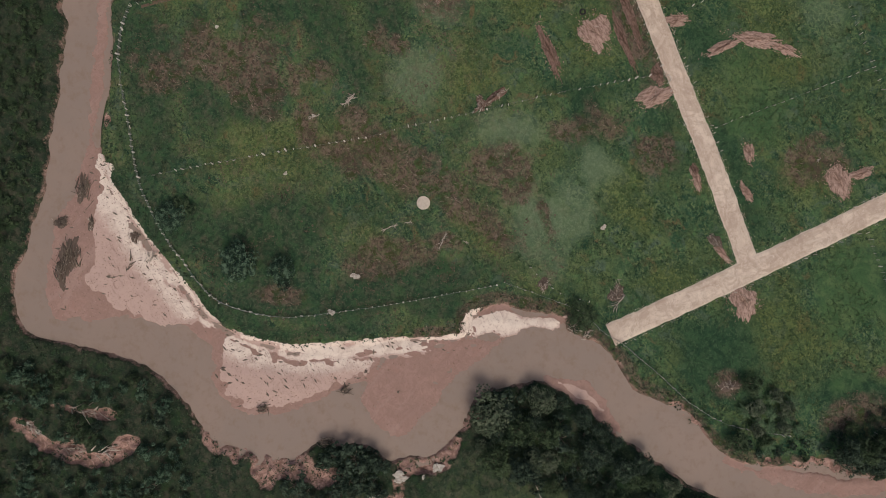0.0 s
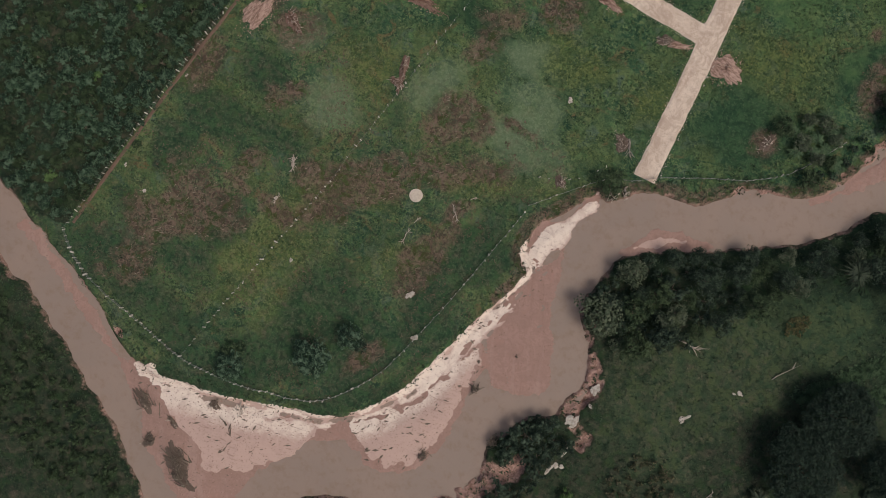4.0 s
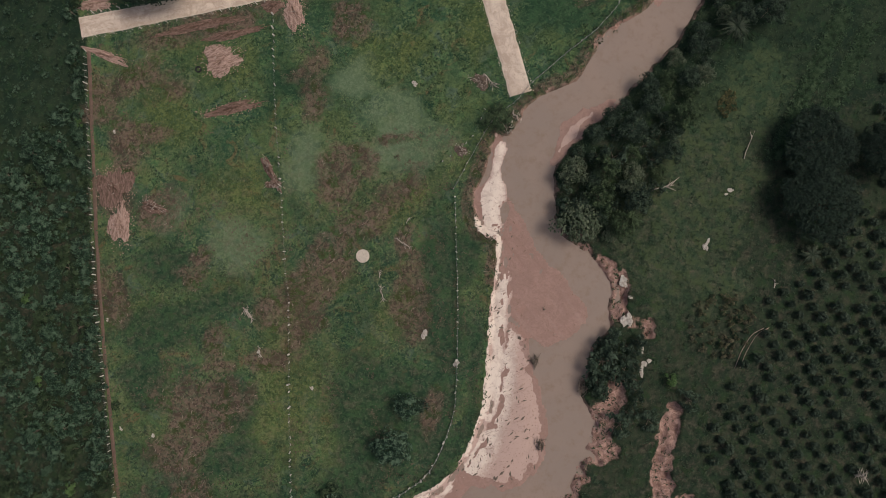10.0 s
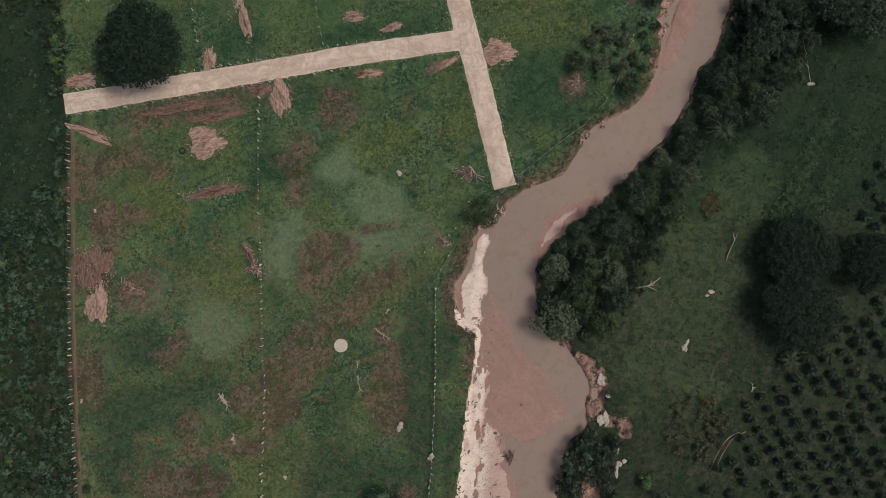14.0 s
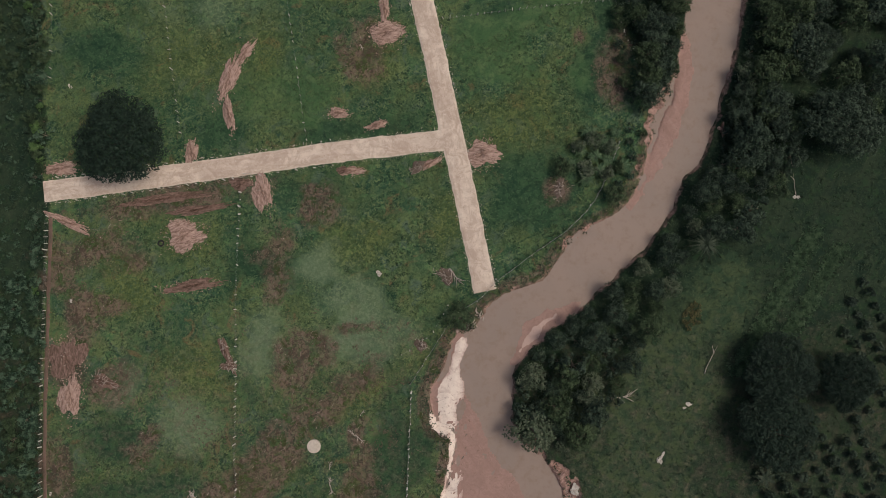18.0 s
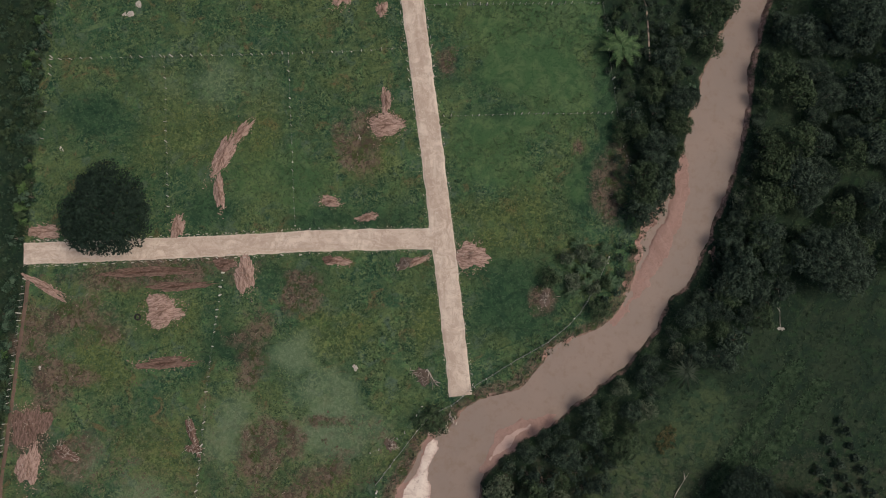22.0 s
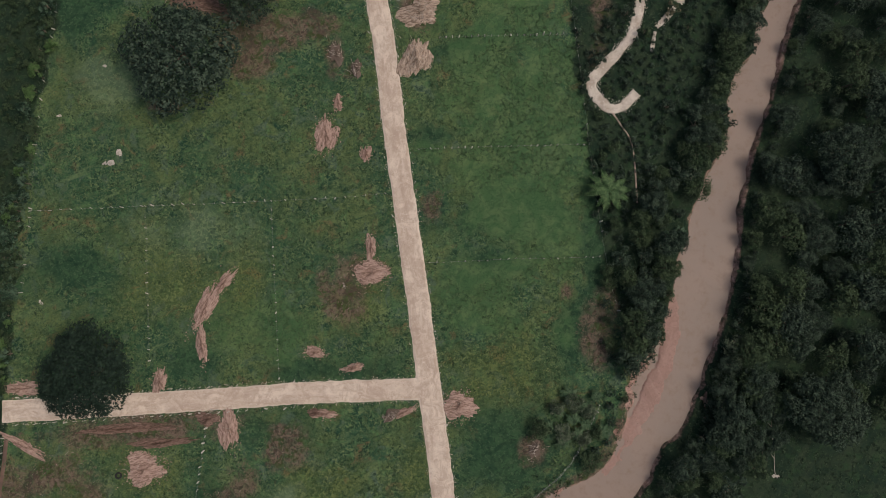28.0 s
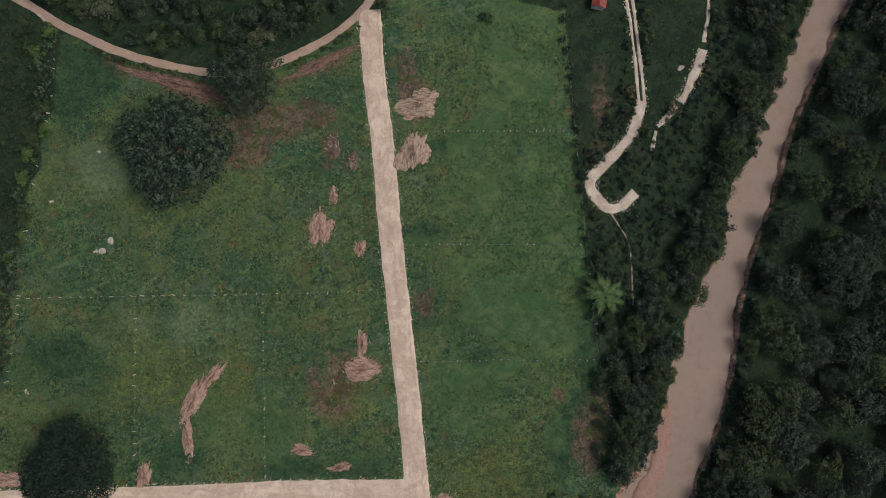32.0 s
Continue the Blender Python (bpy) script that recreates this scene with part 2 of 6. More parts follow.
def gravel_material(name, a, b, c):
    n = Nodes(name)
    col = n.mix(n.step(n.noise(0.25, 5, 0.7), 0.35, 0.65), a, b)
    col = n.mix(n.step(n.noise(1.5, 5, 0.75), 0.52, 0.75), col, c)
    col = n.mix(n.step(n.noise(7.0, 3, 0.8), 0.6, 0.75), col, tuple(v * 0.6 for v in c))
    n.bump(n.noise(5.0, 4, 0.7), 0.5, 0.12)
    return n.done(col, 0.95, 0.1)


def road_material(name, a, b, c, dust):
    """Gravel worn into lanes, with loose white stone left at the edges."""
    n = Nodes(name)
    lane = n.add("ShaderNodeAttribute")
    lane.attribute_name = "lane"
    stretch = n.add("ShaderNodeMapping")
    stretch.inputs["Scale"].default_value = (13.0, 3.2, 1.0)
    n.link(lane.outputs["Vector"], stretch.inputs["Vector"])
    wear = n.noise(1.0, 4, 0.6, stretch.outputs[0], 0.6)
    col = n.mix(n.step(n.noise(0.3, 5, 0.72, warp=1.0), 0.4, 0.6), a, b)
    col = n.mix(n.math("MULTIPLY", n.step(n.noise(0.75, 5, 0.75, warp=1.5), 0.54, 0.66), 0.6), col, dust)
    col = n.mix(n.math("MULTIPLY", n.step(wear, 0.5, 0.66), 0.55), col, dust)
    col = n.mix(n.math("MULTIPLY", n.step(wear, 0.44, 0.3), 0.5), col, c)
    col = n.mix(n.math("MULTIPLY", n.step(n.noise(0.11, 4, 0.6, warp=0.6), 0.46, 0.6), 0.4), col, dust)
    split = n.add("ShaderNodeSeparateXYZ")
    n.link(lane.outputs["Vector"], split.inputs[0])
    side = n.math("ABSOLUTE", n.math("SUBTRACT", split.outputs[1], 0.5), 0.0)
    side = n.math("ADD", side, n.math("MULTIPLY", n.math("SUBTRACT", n.noise(0.6, 5, 0.75), 0.5), 0.35))
    col = n.mix(n.math("MULTIPLY", n.step(side, 0.42, 0.54), 0.45), col, c)
    col = n.mix(n.step(n.noise(1.5, 5, 0.75), 0.56, 0.75), col, c)
    col = n.mix(n.step(n.noise(5.0, 4, 0.8), 0.58, 0.74), col, tuple(v * 0.62 for v in dust))
    n.bump(n.noise(5.0, 4, 0.7), 0.5, 0.12)
    return n.done(col, 0.95, 0.1)


def raked_material(name, a, b, c):
    """Soil dragged into streaks along the heap's length."""
    n = Nodes(name)
    place = n.add("ShaderNodeTexCoord").outputs["Object"]
    stretch = n.add("ShaderNodeMapping")
    stretch.inputs["Scale"].default_value = (0.55, 2.2, 1.0)
    n.link(place, stretch.inputs["Vector"])
    streak = n.noise(1.3, 5, 0.75, stretch.outputs[0], 0.5)
    col = n.mix(n.step(streak, 0.4, 0.56), c, a)
    col = n.mix(n.step(streak, 0.56, 0.68), col, b)
    col = n.mix(n.step(n.noise(0.8, 5, 0.75), 0.58, 0.75), col, tuple(v * 0.7 for v in c))
    n.bump(streak, 0.8, 0.2)
    return n.done(col, 0.95, 0.1)


def leaf_material(name, a, b, tip):
    """Two greens: one varies from plant to plant, one from leaf to leaf. Clump highlights and shaded gaps are painted
    over both.
    """
    n = Nodes(name)
    per_leaf = n.add("ShaderNodeNewGeometry").outputs["Random Per Island"]
    per_plant = n.add("ShaderNodeObjectInfo").outputs["Random"]
    col = n.mix(per_plant, a, b)
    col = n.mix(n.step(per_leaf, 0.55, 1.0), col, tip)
    # noise paints bright lit clumps and the shade between them into the leaf colour
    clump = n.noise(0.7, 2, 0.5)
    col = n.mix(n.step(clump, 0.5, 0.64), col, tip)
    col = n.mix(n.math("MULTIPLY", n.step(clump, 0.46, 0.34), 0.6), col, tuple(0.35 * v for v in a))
    n.bsdf.inputs["Subsurface Weight"].default_value = 0.0
    return n.done(col, 0.6, 0.14)


def plain_material(name, a, b, scale=3.0, rough=0.85, spec=0.2, depth=0.02):
    n = Nodes(name)
    f = n.noise(scale, 5, 0.7)
    col = n.mix(n.step(f, 0.35, 0.65), a, b)
    n.bump(n.noise(scale * 6, 3, 0.7), 0.4, depth)
    return n.done(col, rough, spec)


TERRAIN = terrain_material()
MUDDY = water_material()
LIMESTONE = gravel_material("limestone_gravel", (0.58, 0.48, 0.395), (0.44, 0.34, 0.28), (0.68, 0.6, 0.51))
ROADBED = road_material("road_gravel", (0.66, 0.55, 0.45), (0.5, 0.395, 0.315), (0.7, 0.61, 0.51), (0.42, 0.315, 0.245))
WHITE_GRAVEL = gravel_material("white_gravel", (0.6, 0.53, 0.45), (0.4, 0.33, 0.27), (0.72, 0.66, 0.58))
TRACK_DIRT = gravel_material("track_dirt", (0.4, 0.3, 0.24), (0.34, 0.25, 0.2), (0.48, 0.38, 0.31))
HEAP_SOIL = raked_material("heap_soil", (0.4, 0.275, 0.225), (0.52, 0.38, 0.32), (0.2, 0.13, 0.1))
CUT_BRUSH = raked_material("cut_brush", (0.42, 0.32, 0.25), (0.58, 0.46, 0.37), (0.18, 0.13, 0.095))
BROWN_DIRT = gravel_material("brown_dirt", (0.12, 0.092, 0.074), (0.155, 0.117, 0.094), (0.085, 0.065, 0.052))
RED_SOIL = raked_material("red_soil", (0.2, 0.13, 0.104), (0.29, 0.2, 0.163), (0.1, 0.067, 0.05))
PATH_DIRT = gravel_material("path_dirt", (0.165, 0.108, 0.083), (0.12, 0.085, 0.066), (0.21, 0.145, 0.115))
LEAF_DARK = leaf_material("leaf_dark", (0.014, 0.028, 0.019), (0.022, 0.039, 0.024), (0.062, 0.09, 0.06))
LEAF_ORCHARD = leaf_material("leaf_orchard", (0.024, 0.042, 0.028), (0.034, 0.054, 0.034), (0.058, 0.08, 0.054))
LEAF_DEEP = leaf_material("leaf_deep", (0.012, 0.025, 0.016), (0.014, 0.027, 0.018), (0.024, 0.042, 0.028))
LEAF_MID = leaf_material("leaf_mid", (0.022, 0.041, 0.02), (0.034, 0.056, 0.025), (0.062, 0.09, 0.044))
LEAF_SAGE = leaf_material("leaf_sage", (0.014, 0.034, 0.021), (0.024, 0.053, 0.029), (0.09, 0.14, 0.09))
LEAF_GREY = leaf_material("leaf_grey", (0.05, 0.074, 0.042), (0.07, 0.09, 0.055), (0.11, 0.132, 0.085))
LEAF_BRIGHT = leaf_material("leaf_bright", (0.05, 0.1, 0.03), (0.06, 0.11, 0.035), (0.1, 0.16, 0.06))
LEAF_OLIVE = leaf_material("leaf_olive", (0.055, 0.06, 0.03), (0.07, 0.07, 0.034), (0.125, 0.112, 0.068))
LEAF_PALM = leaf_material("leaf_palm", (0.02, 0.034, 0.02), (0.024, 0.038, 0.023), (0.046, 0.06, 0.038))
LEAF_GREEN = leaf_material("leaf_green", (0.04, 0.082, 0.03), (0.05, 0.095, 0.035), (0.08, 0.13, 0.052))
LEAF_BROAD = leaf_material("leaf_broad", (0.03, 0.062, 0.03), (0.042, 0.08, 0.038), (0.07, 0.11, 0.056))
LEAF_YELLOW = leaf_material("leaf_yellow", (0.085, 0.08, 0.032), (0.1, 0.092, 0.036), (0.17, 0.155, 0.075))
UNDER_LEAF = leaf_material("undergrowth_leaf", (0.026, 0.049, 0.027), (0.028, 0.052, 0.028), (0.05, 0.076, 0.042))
GRASS_BLADE = leaf_material("grass_blade", (0.042, 0.084, 0.036), (0.048, 0.09, 0.038), (0.078, 0.118, 0.054))
DRY_BLADE = leaf_material("dry_blade", (0.095, 0.075, 0.05), (0.11, 0.084, 0.058), (0.14, 0.108, 0.078))
BARK = plain_material("bark", (0.11, 0.085, 0.065), (0.2, 0.165, 0.13), 4)
DEAD_TWIG = plain_material("dead_twig", (0.2, 0.155, 0.125), (0.33, 0.27, 0.22), 3)
PALE_WOOD = plain_material("bleached_wood", (0.5, 0.44, 0.38), (0.34, 0.28, 0.23), 4)
POST_WOOD = plain_material("post_wood", (0.58, 0.54, 0.48), (0.42, 0.38, 0.33), 3)
WIRE = plain_material("galvanised_wire", (0.2, 0.2, 0.2), (0.26, 0.26, 0.25), 3, 0.5)
PALE_ROCK = plain_material("pale_rock", (0.5, 0.46, 0.4), (0.32, 0.28, 0.24), 2, 0.9, 0.2, 0.08)
CONCRETE = plain_material("concrete", (0.56, 0.49, 0.41), (0.46, 0.39, 0.32), 1.5, 0.9, 0.2)
RUBBER = plain_material("rubber", (0.02, 0.02, 0.02), (0.03, 0.03, 0.03), 3, 0.7)
RED_TIN = plain_material("red_tin", (0.26, 0.045, 0.04), (0.2, 0.04, 0.035), 1.2, 0.5, 0.4)
PLASTER = plain_material("plaster", (0.6, 0.56, 0.5), (0.5, 0.46, 0.4), 1.5)


# ---- shape helpers ----
def curve(points, step=0.5):
    """A smooth line through a few stations, sampled about every step metres."""
    p = np.array(points, float)
    p = np.vstack([2 * p[0] - p[1], p, 2 * p[-1] - p[-2]])
    out = []
    for i in range(1, len(p) - 2):
        a, b, c, d = p[i - 1:i + 3]
        k = max(2, int(np.linalg.norm((c - b)[:2]) / step))
        u = (np.arange(k) / k)[:, None]
        out.append(0.5 * (2 * b + (c - a) * u + (2 * a - 5 * b + 4 * c - d) * u ** 2 + (3 * b - a - 3 * c + d) * u ** 3))
    return np.vstack(out + [p[-2:-1]])


def inside(px, py, poly):
    hit = np.zeros(px.shape, bool)
    q = np.roll(poly, -1, 0)
    for (x0, y0), (x1, y1) in zip(poly, q):
        if y0 != y1:
            hit ^= ((y0 > py) != (y1 > py)) & (px < (x1 - x0) * (py - y0) / (y1 - y0) + x0)
    return hit


def line_distance(px, py, line, closed=False):
    best = np.full(px.shape, 1e9)
    ends = np.roll(line, -1, 0) if closed else line[1:]
    for (x0, y0), (x1, y1) in zip(line, ends):
        dx, dy = x1 - x0, y1 - y0
        u = np.clip(((px - x0) * dx + (py - y0) * dy) / max(dx * dx + dy * dy, 1e-9), 0, 1)
        best = np.minimum(best, (px - x0 - u * dx) ** 2 + (py - y0 - u * dy) ** 2)
    return np.sqrt(best)


def area_distance(px, py, poly):
    """Distance to a closed outline, positive inside."""
    poly = np.asarray(poly, float)
    d = line_distance(px, py, poly, True)
    return np.where(inside(px, py, poly), d, -d)


def value_noise(x, y, seed, cell):
    """Smooth random field of about -1 to 1 with bumps of the given size."""
    gen = np.random.default_rng(seed)
    table = gen.uniform(-1, 1, (256, 256))
    u, v = x / cell, y / cell
    i, j = np.floor(u).astype(int), np.floor(v).astype(int)
    f, g = u - i, v - j
    f, g = f * f * (3 - 2 * f), g * g * (3 - 2 * g)
    pick = lambda a, b: table[(i + a) % 256, (j + b) % 256]
    return (pick(0, 0) * (1 - f) + pick(1, 0) * f) * (1 - g) + (pick(0, 1) * (1 - f) + pick(1, 1) * f) * g


def fractal(x, y, seed, cell):
    return sum(value_noise(x, y, seed + k, cell / 2 ** k) * 0.55 ** k for k in range(4))


def smooth(x, lo, hi):
    u = np.clip((x - lo) / (hi - lo), 0, 1)
    return u * u * (3 - 2 * u)


def mesh_of(name, verts, faces, material, flat=True):
    me = bpy.data.meshes.new(name)
    me.from_pydata([tuple(v) for v in verts], [], [tuple(f) for f in faces])
    me.materials.append(material)
    if not flat:
        me.polygons.foreach_set("use_smooth", np.ones(len(me.polygons), bool))
    return me


def fast_mesh(name, verts, quads, material, smoothed=False):
    """A mesh of quads straight from arrays."""
    me = bpy.data.meshes.new(name)
    verts, quads = np.asarray(verts, np.float32), np.asarray(quads, np.int32)
    me.vertices.add(len(verts))
    me.vertices.foreach_set("co", verts.ravel())
    me.loops.add(quads.size)
    me.loops.foreach_set("vertex_index", quads.ravel())
    me.polygons.add(len(quads))
    me.polygons.foreach_set("loop_start", np.arange(0, quads.size, 4, dtype=np.int32))
    me.polygons.foreach_set("loop_total", np.full(len(quads), 4, np.int32))
    me.materials.append(material)
    me.update(calc_edges=True)
    me.polygons.foreach_set("use_smooth", np.full(len(quads), smoothed))
    return me


def part(name, data, material, parent, label=""):
    """A bmesh or mesh as one object under a thing or a part."""
    if isinstance(data, bmesh.types.BMesh):
        me = bpy.data.meshes.new(name)
        data.to_mesh(me)
        data.free()
        me.materials.append(material)
        data = me
    ob = new(name, data)
    ob.parent = parent
    return tagged(ob, label)


def tube_mesh(name, spine, radii, material, sides=6):
    """A tapered limb along a spine."""
    spine = [Vector(p) for p in spine]
    verts, faces = [], []
    for k, (p, r) in enumerate(zip(spine, radii)):
        d = (spine[min(k + 1, len(spine) - 1)] - spine[max(k - 1, 0)]).normalized()
        a = d.orthogonal().normalized()
        b = d.cross(a)
        for s in range(sides):
            w = 2 * math.pi * s / sides
            verts.append(p + (a * math.cos(w) + b * math.sin(w)) * r)
    for k in range(len(spine) - 1):
        for s in range(sides):
            t = (s + 1) % sides
            faces.append((k * sides + s, k * sides + t, (k + 1) * sides + t, (k + 1) * sides + s))
    faces.append(tuple(range(sides))[::-1])
    faces.append(tuple((len(spine) - 1) * sides + s for s in range(sides)))
    return mesh_of(name, verts, faces, material, False)


def join_meshes(name, parts, material):
    verts, faces = [], []
    for me in parts:
        base = len(verts)
        verts += [tuple(v.co) for v in me.vertices]
        faces += [tuple(base + i for i in p.vertices) for p in me.polygons]
        bpy.data.meshes.remove(me)
    return mesh_of(name, verts, faces, material, False)


# ---- plan: river, bars, roads ----
BANK_FIELD_SOUTH = [(-100.2, -68), (-88, -71.5), (-74, -74), (-63, -78), (-54.5, -80.6), (-46.8, -80.2), (-36.2, -76.6), (-27.4, -72.9),
    (-18.1, -68), (-9, -63.4), (-3, -57), (1.8, -47), (3.9, -37.6), (5.3, -26), (6.4, -18.5), (8.4, -6.5), (4.4, -4.3), (2.7, 1.6),
    (5, 8), (9.8, 18)]
BANK_FIELD_NORTH = [(12.7, 17.7), (16.6, 23.2), (23.3, 28.1), (30, 30.3), (33.3, 35.1), (38, 39.6), (47.4, 45.7), 
    (51.5, 49.9), (55.5, 57.6), (56.8, 64.5), (60.8, 73)] + [(64.3, 86.2), (67.6, 105.3), (71.4, 119.3), (75.3, 126.6), (76.8, 132.3), (76.6, 139.3), 
    (77.9, 145.8), (81.8, 151.2), (83.4, 159.2), (88.2, 173.5), (94.2, 193.3), (99, 211.9)]
BANK_FAR_SOUTH = [(-100.9, -79.3), (-91.3, -81.9), (-81.3, -83.4), (-71.2, -87.2), (-61, -90.8), (-48.7, -95.5), (-37.8, -100.9),
    (-30, -105.3), (-22, -107.6), (-16, -105.5), (-11, -98.5), (-6.7, -88.5), (-1, -81), (5.6, -75.5), (12.9, -72.2), (19.7, -66.5),
    (23.1, -60.1), (26.6, -50.2), (24.7, -44.1), (27.1, -39.1), (28.2, -33.9), (32.9, -29.4), (33.5, -18.6), (27.1, -10.4), (23.7, -7), (21.9, -2.5)]
BANK_FAR_NORTH = [(23, -1.4), (22.7, 8.6), (26.9, 13.7), (32.2, 19.2), (38.3, 23.4), (51.7, 34.9), (60.4, 45.4), 
    (65.1, 54.4), (69.2, 60), (73.2, 72.6), (76.2, 81.8)] + [(78.7, 93), (79.8, 101.2), (80.7, 114.8), (83.2, 128.9), (87.2, 143.3), (91.1, 160.8), (96, 174.4), 
    (103.6, 194.4), (109.2, 213.1)]
FIELD_BANK = curve(BANK_FIELD_SOUTH + BANK_FIELD_NORTH, 1.5)
FAR_BANK = curve(BANK_FAR_SOUTH + BANK_FAR_NORTH, 1.5)
CHANNEL = np.vstack([[(-330, -30)], FIELD_BANK, [(150, 420), (165, 420)], FAR_BANK[::-1], [(-330, -45)]])

BAR_BEND = [(-54.4, -81.4), (-51.3, -85.9), (-44.3, -90.1), (-40.7, -94.1), (-32.7, -97.0), (-24.6, -99.9), (-17.5, -98.9), (-15.5, -92.7),
    (-14.2, -83.3), (-11.5, -76.8), (-7.8, -65.8), (-11.8, -65.8), (-19.2, -70.1), (-25.2, -71.9), (-30.3, -74.6), (-38.9, -76.8), (-47.4, -79.4), (-53.6, -79.9)]
BAR_BEND_DRY = [(-50.6, -81.1), (-43.7, -83.4), (-35.9, -84.8), (-29.2, -86.2), (-25.8, -89.4), (-21.4, -88.4), (-16.9, -84.4), (-14.2, -81.4),
    (-11.7, -76.6), (-7.3, -64.4), (-11.8, -65.8), (-19.1, -70.0), (-25.2, -71.8), (-31.2, -75.5), (-41.7, -77.2), (-48.8, -78.1)]
BAR_MID = [(-10.8, -65.8), (-5.3, -63.5), (0.2, -64.3), (4.7, -66.2), (9.2, -64.9), (13.7, -60.8), (16.4, -56), (16.8, -50), (15.6, -43.3), (14.3, -37.9),
    (13.7, -31.1), (12.3, -28.4), (9.8, -26.8), (7.5, -28.6), (5.9, -38), (4, -45.5), (-0.8, -54.1), (-5.6, -60.5)]
BAR_SHELF = [(-11.8, -73.8), (-11.3, -65.4), (-5.8, -60.4), (-0.8, -55.9), (7.0, -64.6), (2.1, -65.2), (-2.4, -65.2), (-7.1, -68.2)]
BAR_WET = [(10.4, 3.7), (12.6, 1.5), (14.2, -4.1), (16.9, -9.3), (20.6, -14.4), (24.2, -19.8), (27.0, -24.0), (27.6, -27.0), (25.0, -30.2), (20.1, -32.6),
    (15.4, -32.9), (13.0, -29.1), (9.9, -26.2), (10.0, -17.4), (9.6, -9.3)]
BAR_WHITE = [(9.7, 18.1), (8.0, 14.1), (6.9, 7.3), (4.5, 6.1), (2.7, 0.8), (4.0, -3.4), (5.4, -6.2), (7.9, -6.4), (8.3, -9.2), (6.2, -14.4), (7.3, -17.2),
    (6.9, -19.9), (5.1, -25.1), (4.0, -35.8), (2.8, -42.3), (3.6, -45.0), (6.0, -39.9), (7.6, -33.4), (9.1, -25.4), (10.0, -17.4), (9.0, -9.2),
    (9.2, -3.8), (10.9, 2.9), (10.4, 9.8), (11.6, 16.6)]
BAR_ISLAND = [(22.3, 9.9), (23.5, 16), (27.9, 21.5), (34.9, 24.6), (38.5, 24.4), (32.7, 18.9), (27.4, 13.4)]
BAR_SHOAL = [(-95.7, -70.1), (-87.8, -72.1), (-74.5, -75.1), (-62.8, -79.1), (-56.5, -82.1), (-48.9, -81.8), 
    (-50.7, -83.8), (-62.1, -82.2), (-75.1, -78.2), (-88.3, -74.5), (-96.2, -72.6)]
BAR_NORTH = [(65.3, 90.7), (61.6, 78.6), (57.5, 67.4), (51, 47.7), (56.9, 55.2), (63.3, 65.8), (66.2, 74.9), 
    (66.9, 86)]

ROAD_MAIN = [(16.1, 27.6), (12.2, 46.7), (8.5, 64.2), (3.9, 86), (-0.3, 104.8), (-4.7, 124.9), (-8.5, 143.8), (-12.7, 161.7), (-15.6, 177.5)]
ROAD_WEST = [(8, 64.2), (-18.4, 61.3), (-41, 58.2), (-65.5, 54.8), (-89.6, 51.7)]
TRACK_NORTH = [(-115.5, 175), (-100.3, 170.3), (-90.7, 165.7), (-83.4, 163), (-74.8, 160.1), (-63.5, 158.2), 
    (-53.1, 157.4), (-44.3, 158.1), (-34.5, 162.8), (-24.9, 169.2), (-17.5, 177), (-14.4, 183.9), 
    (-11, 193.8)]
TRACK_HOOK = [(53.3, 162), (52.8, 158.4), (50.5, 151.7), (44.2, 144), (42.5, 139.6), (46.3, 135.2), (50.4, 135.6), 
    (53.6, 139.2)]
HOOK_RUTS = [(46.2, 196.1), (48.7, 185.3), (50.9, 174.7), (52.3, 167.6), (53.4, 161.3)]
TRACK_SPUR = [(67.3, 176.8), (66.5, 172.1), (64.7, 167.3), (62.6, 163)]
SPUR_ENDS = [[(67.9, 194.2), (67.9, 183.9), (67.6, 178.7)], [(61.9, 161.8), (59.7, 158.7), (57.6, 156.2)], [(57.2, 155), (56.8, 149.9)]]

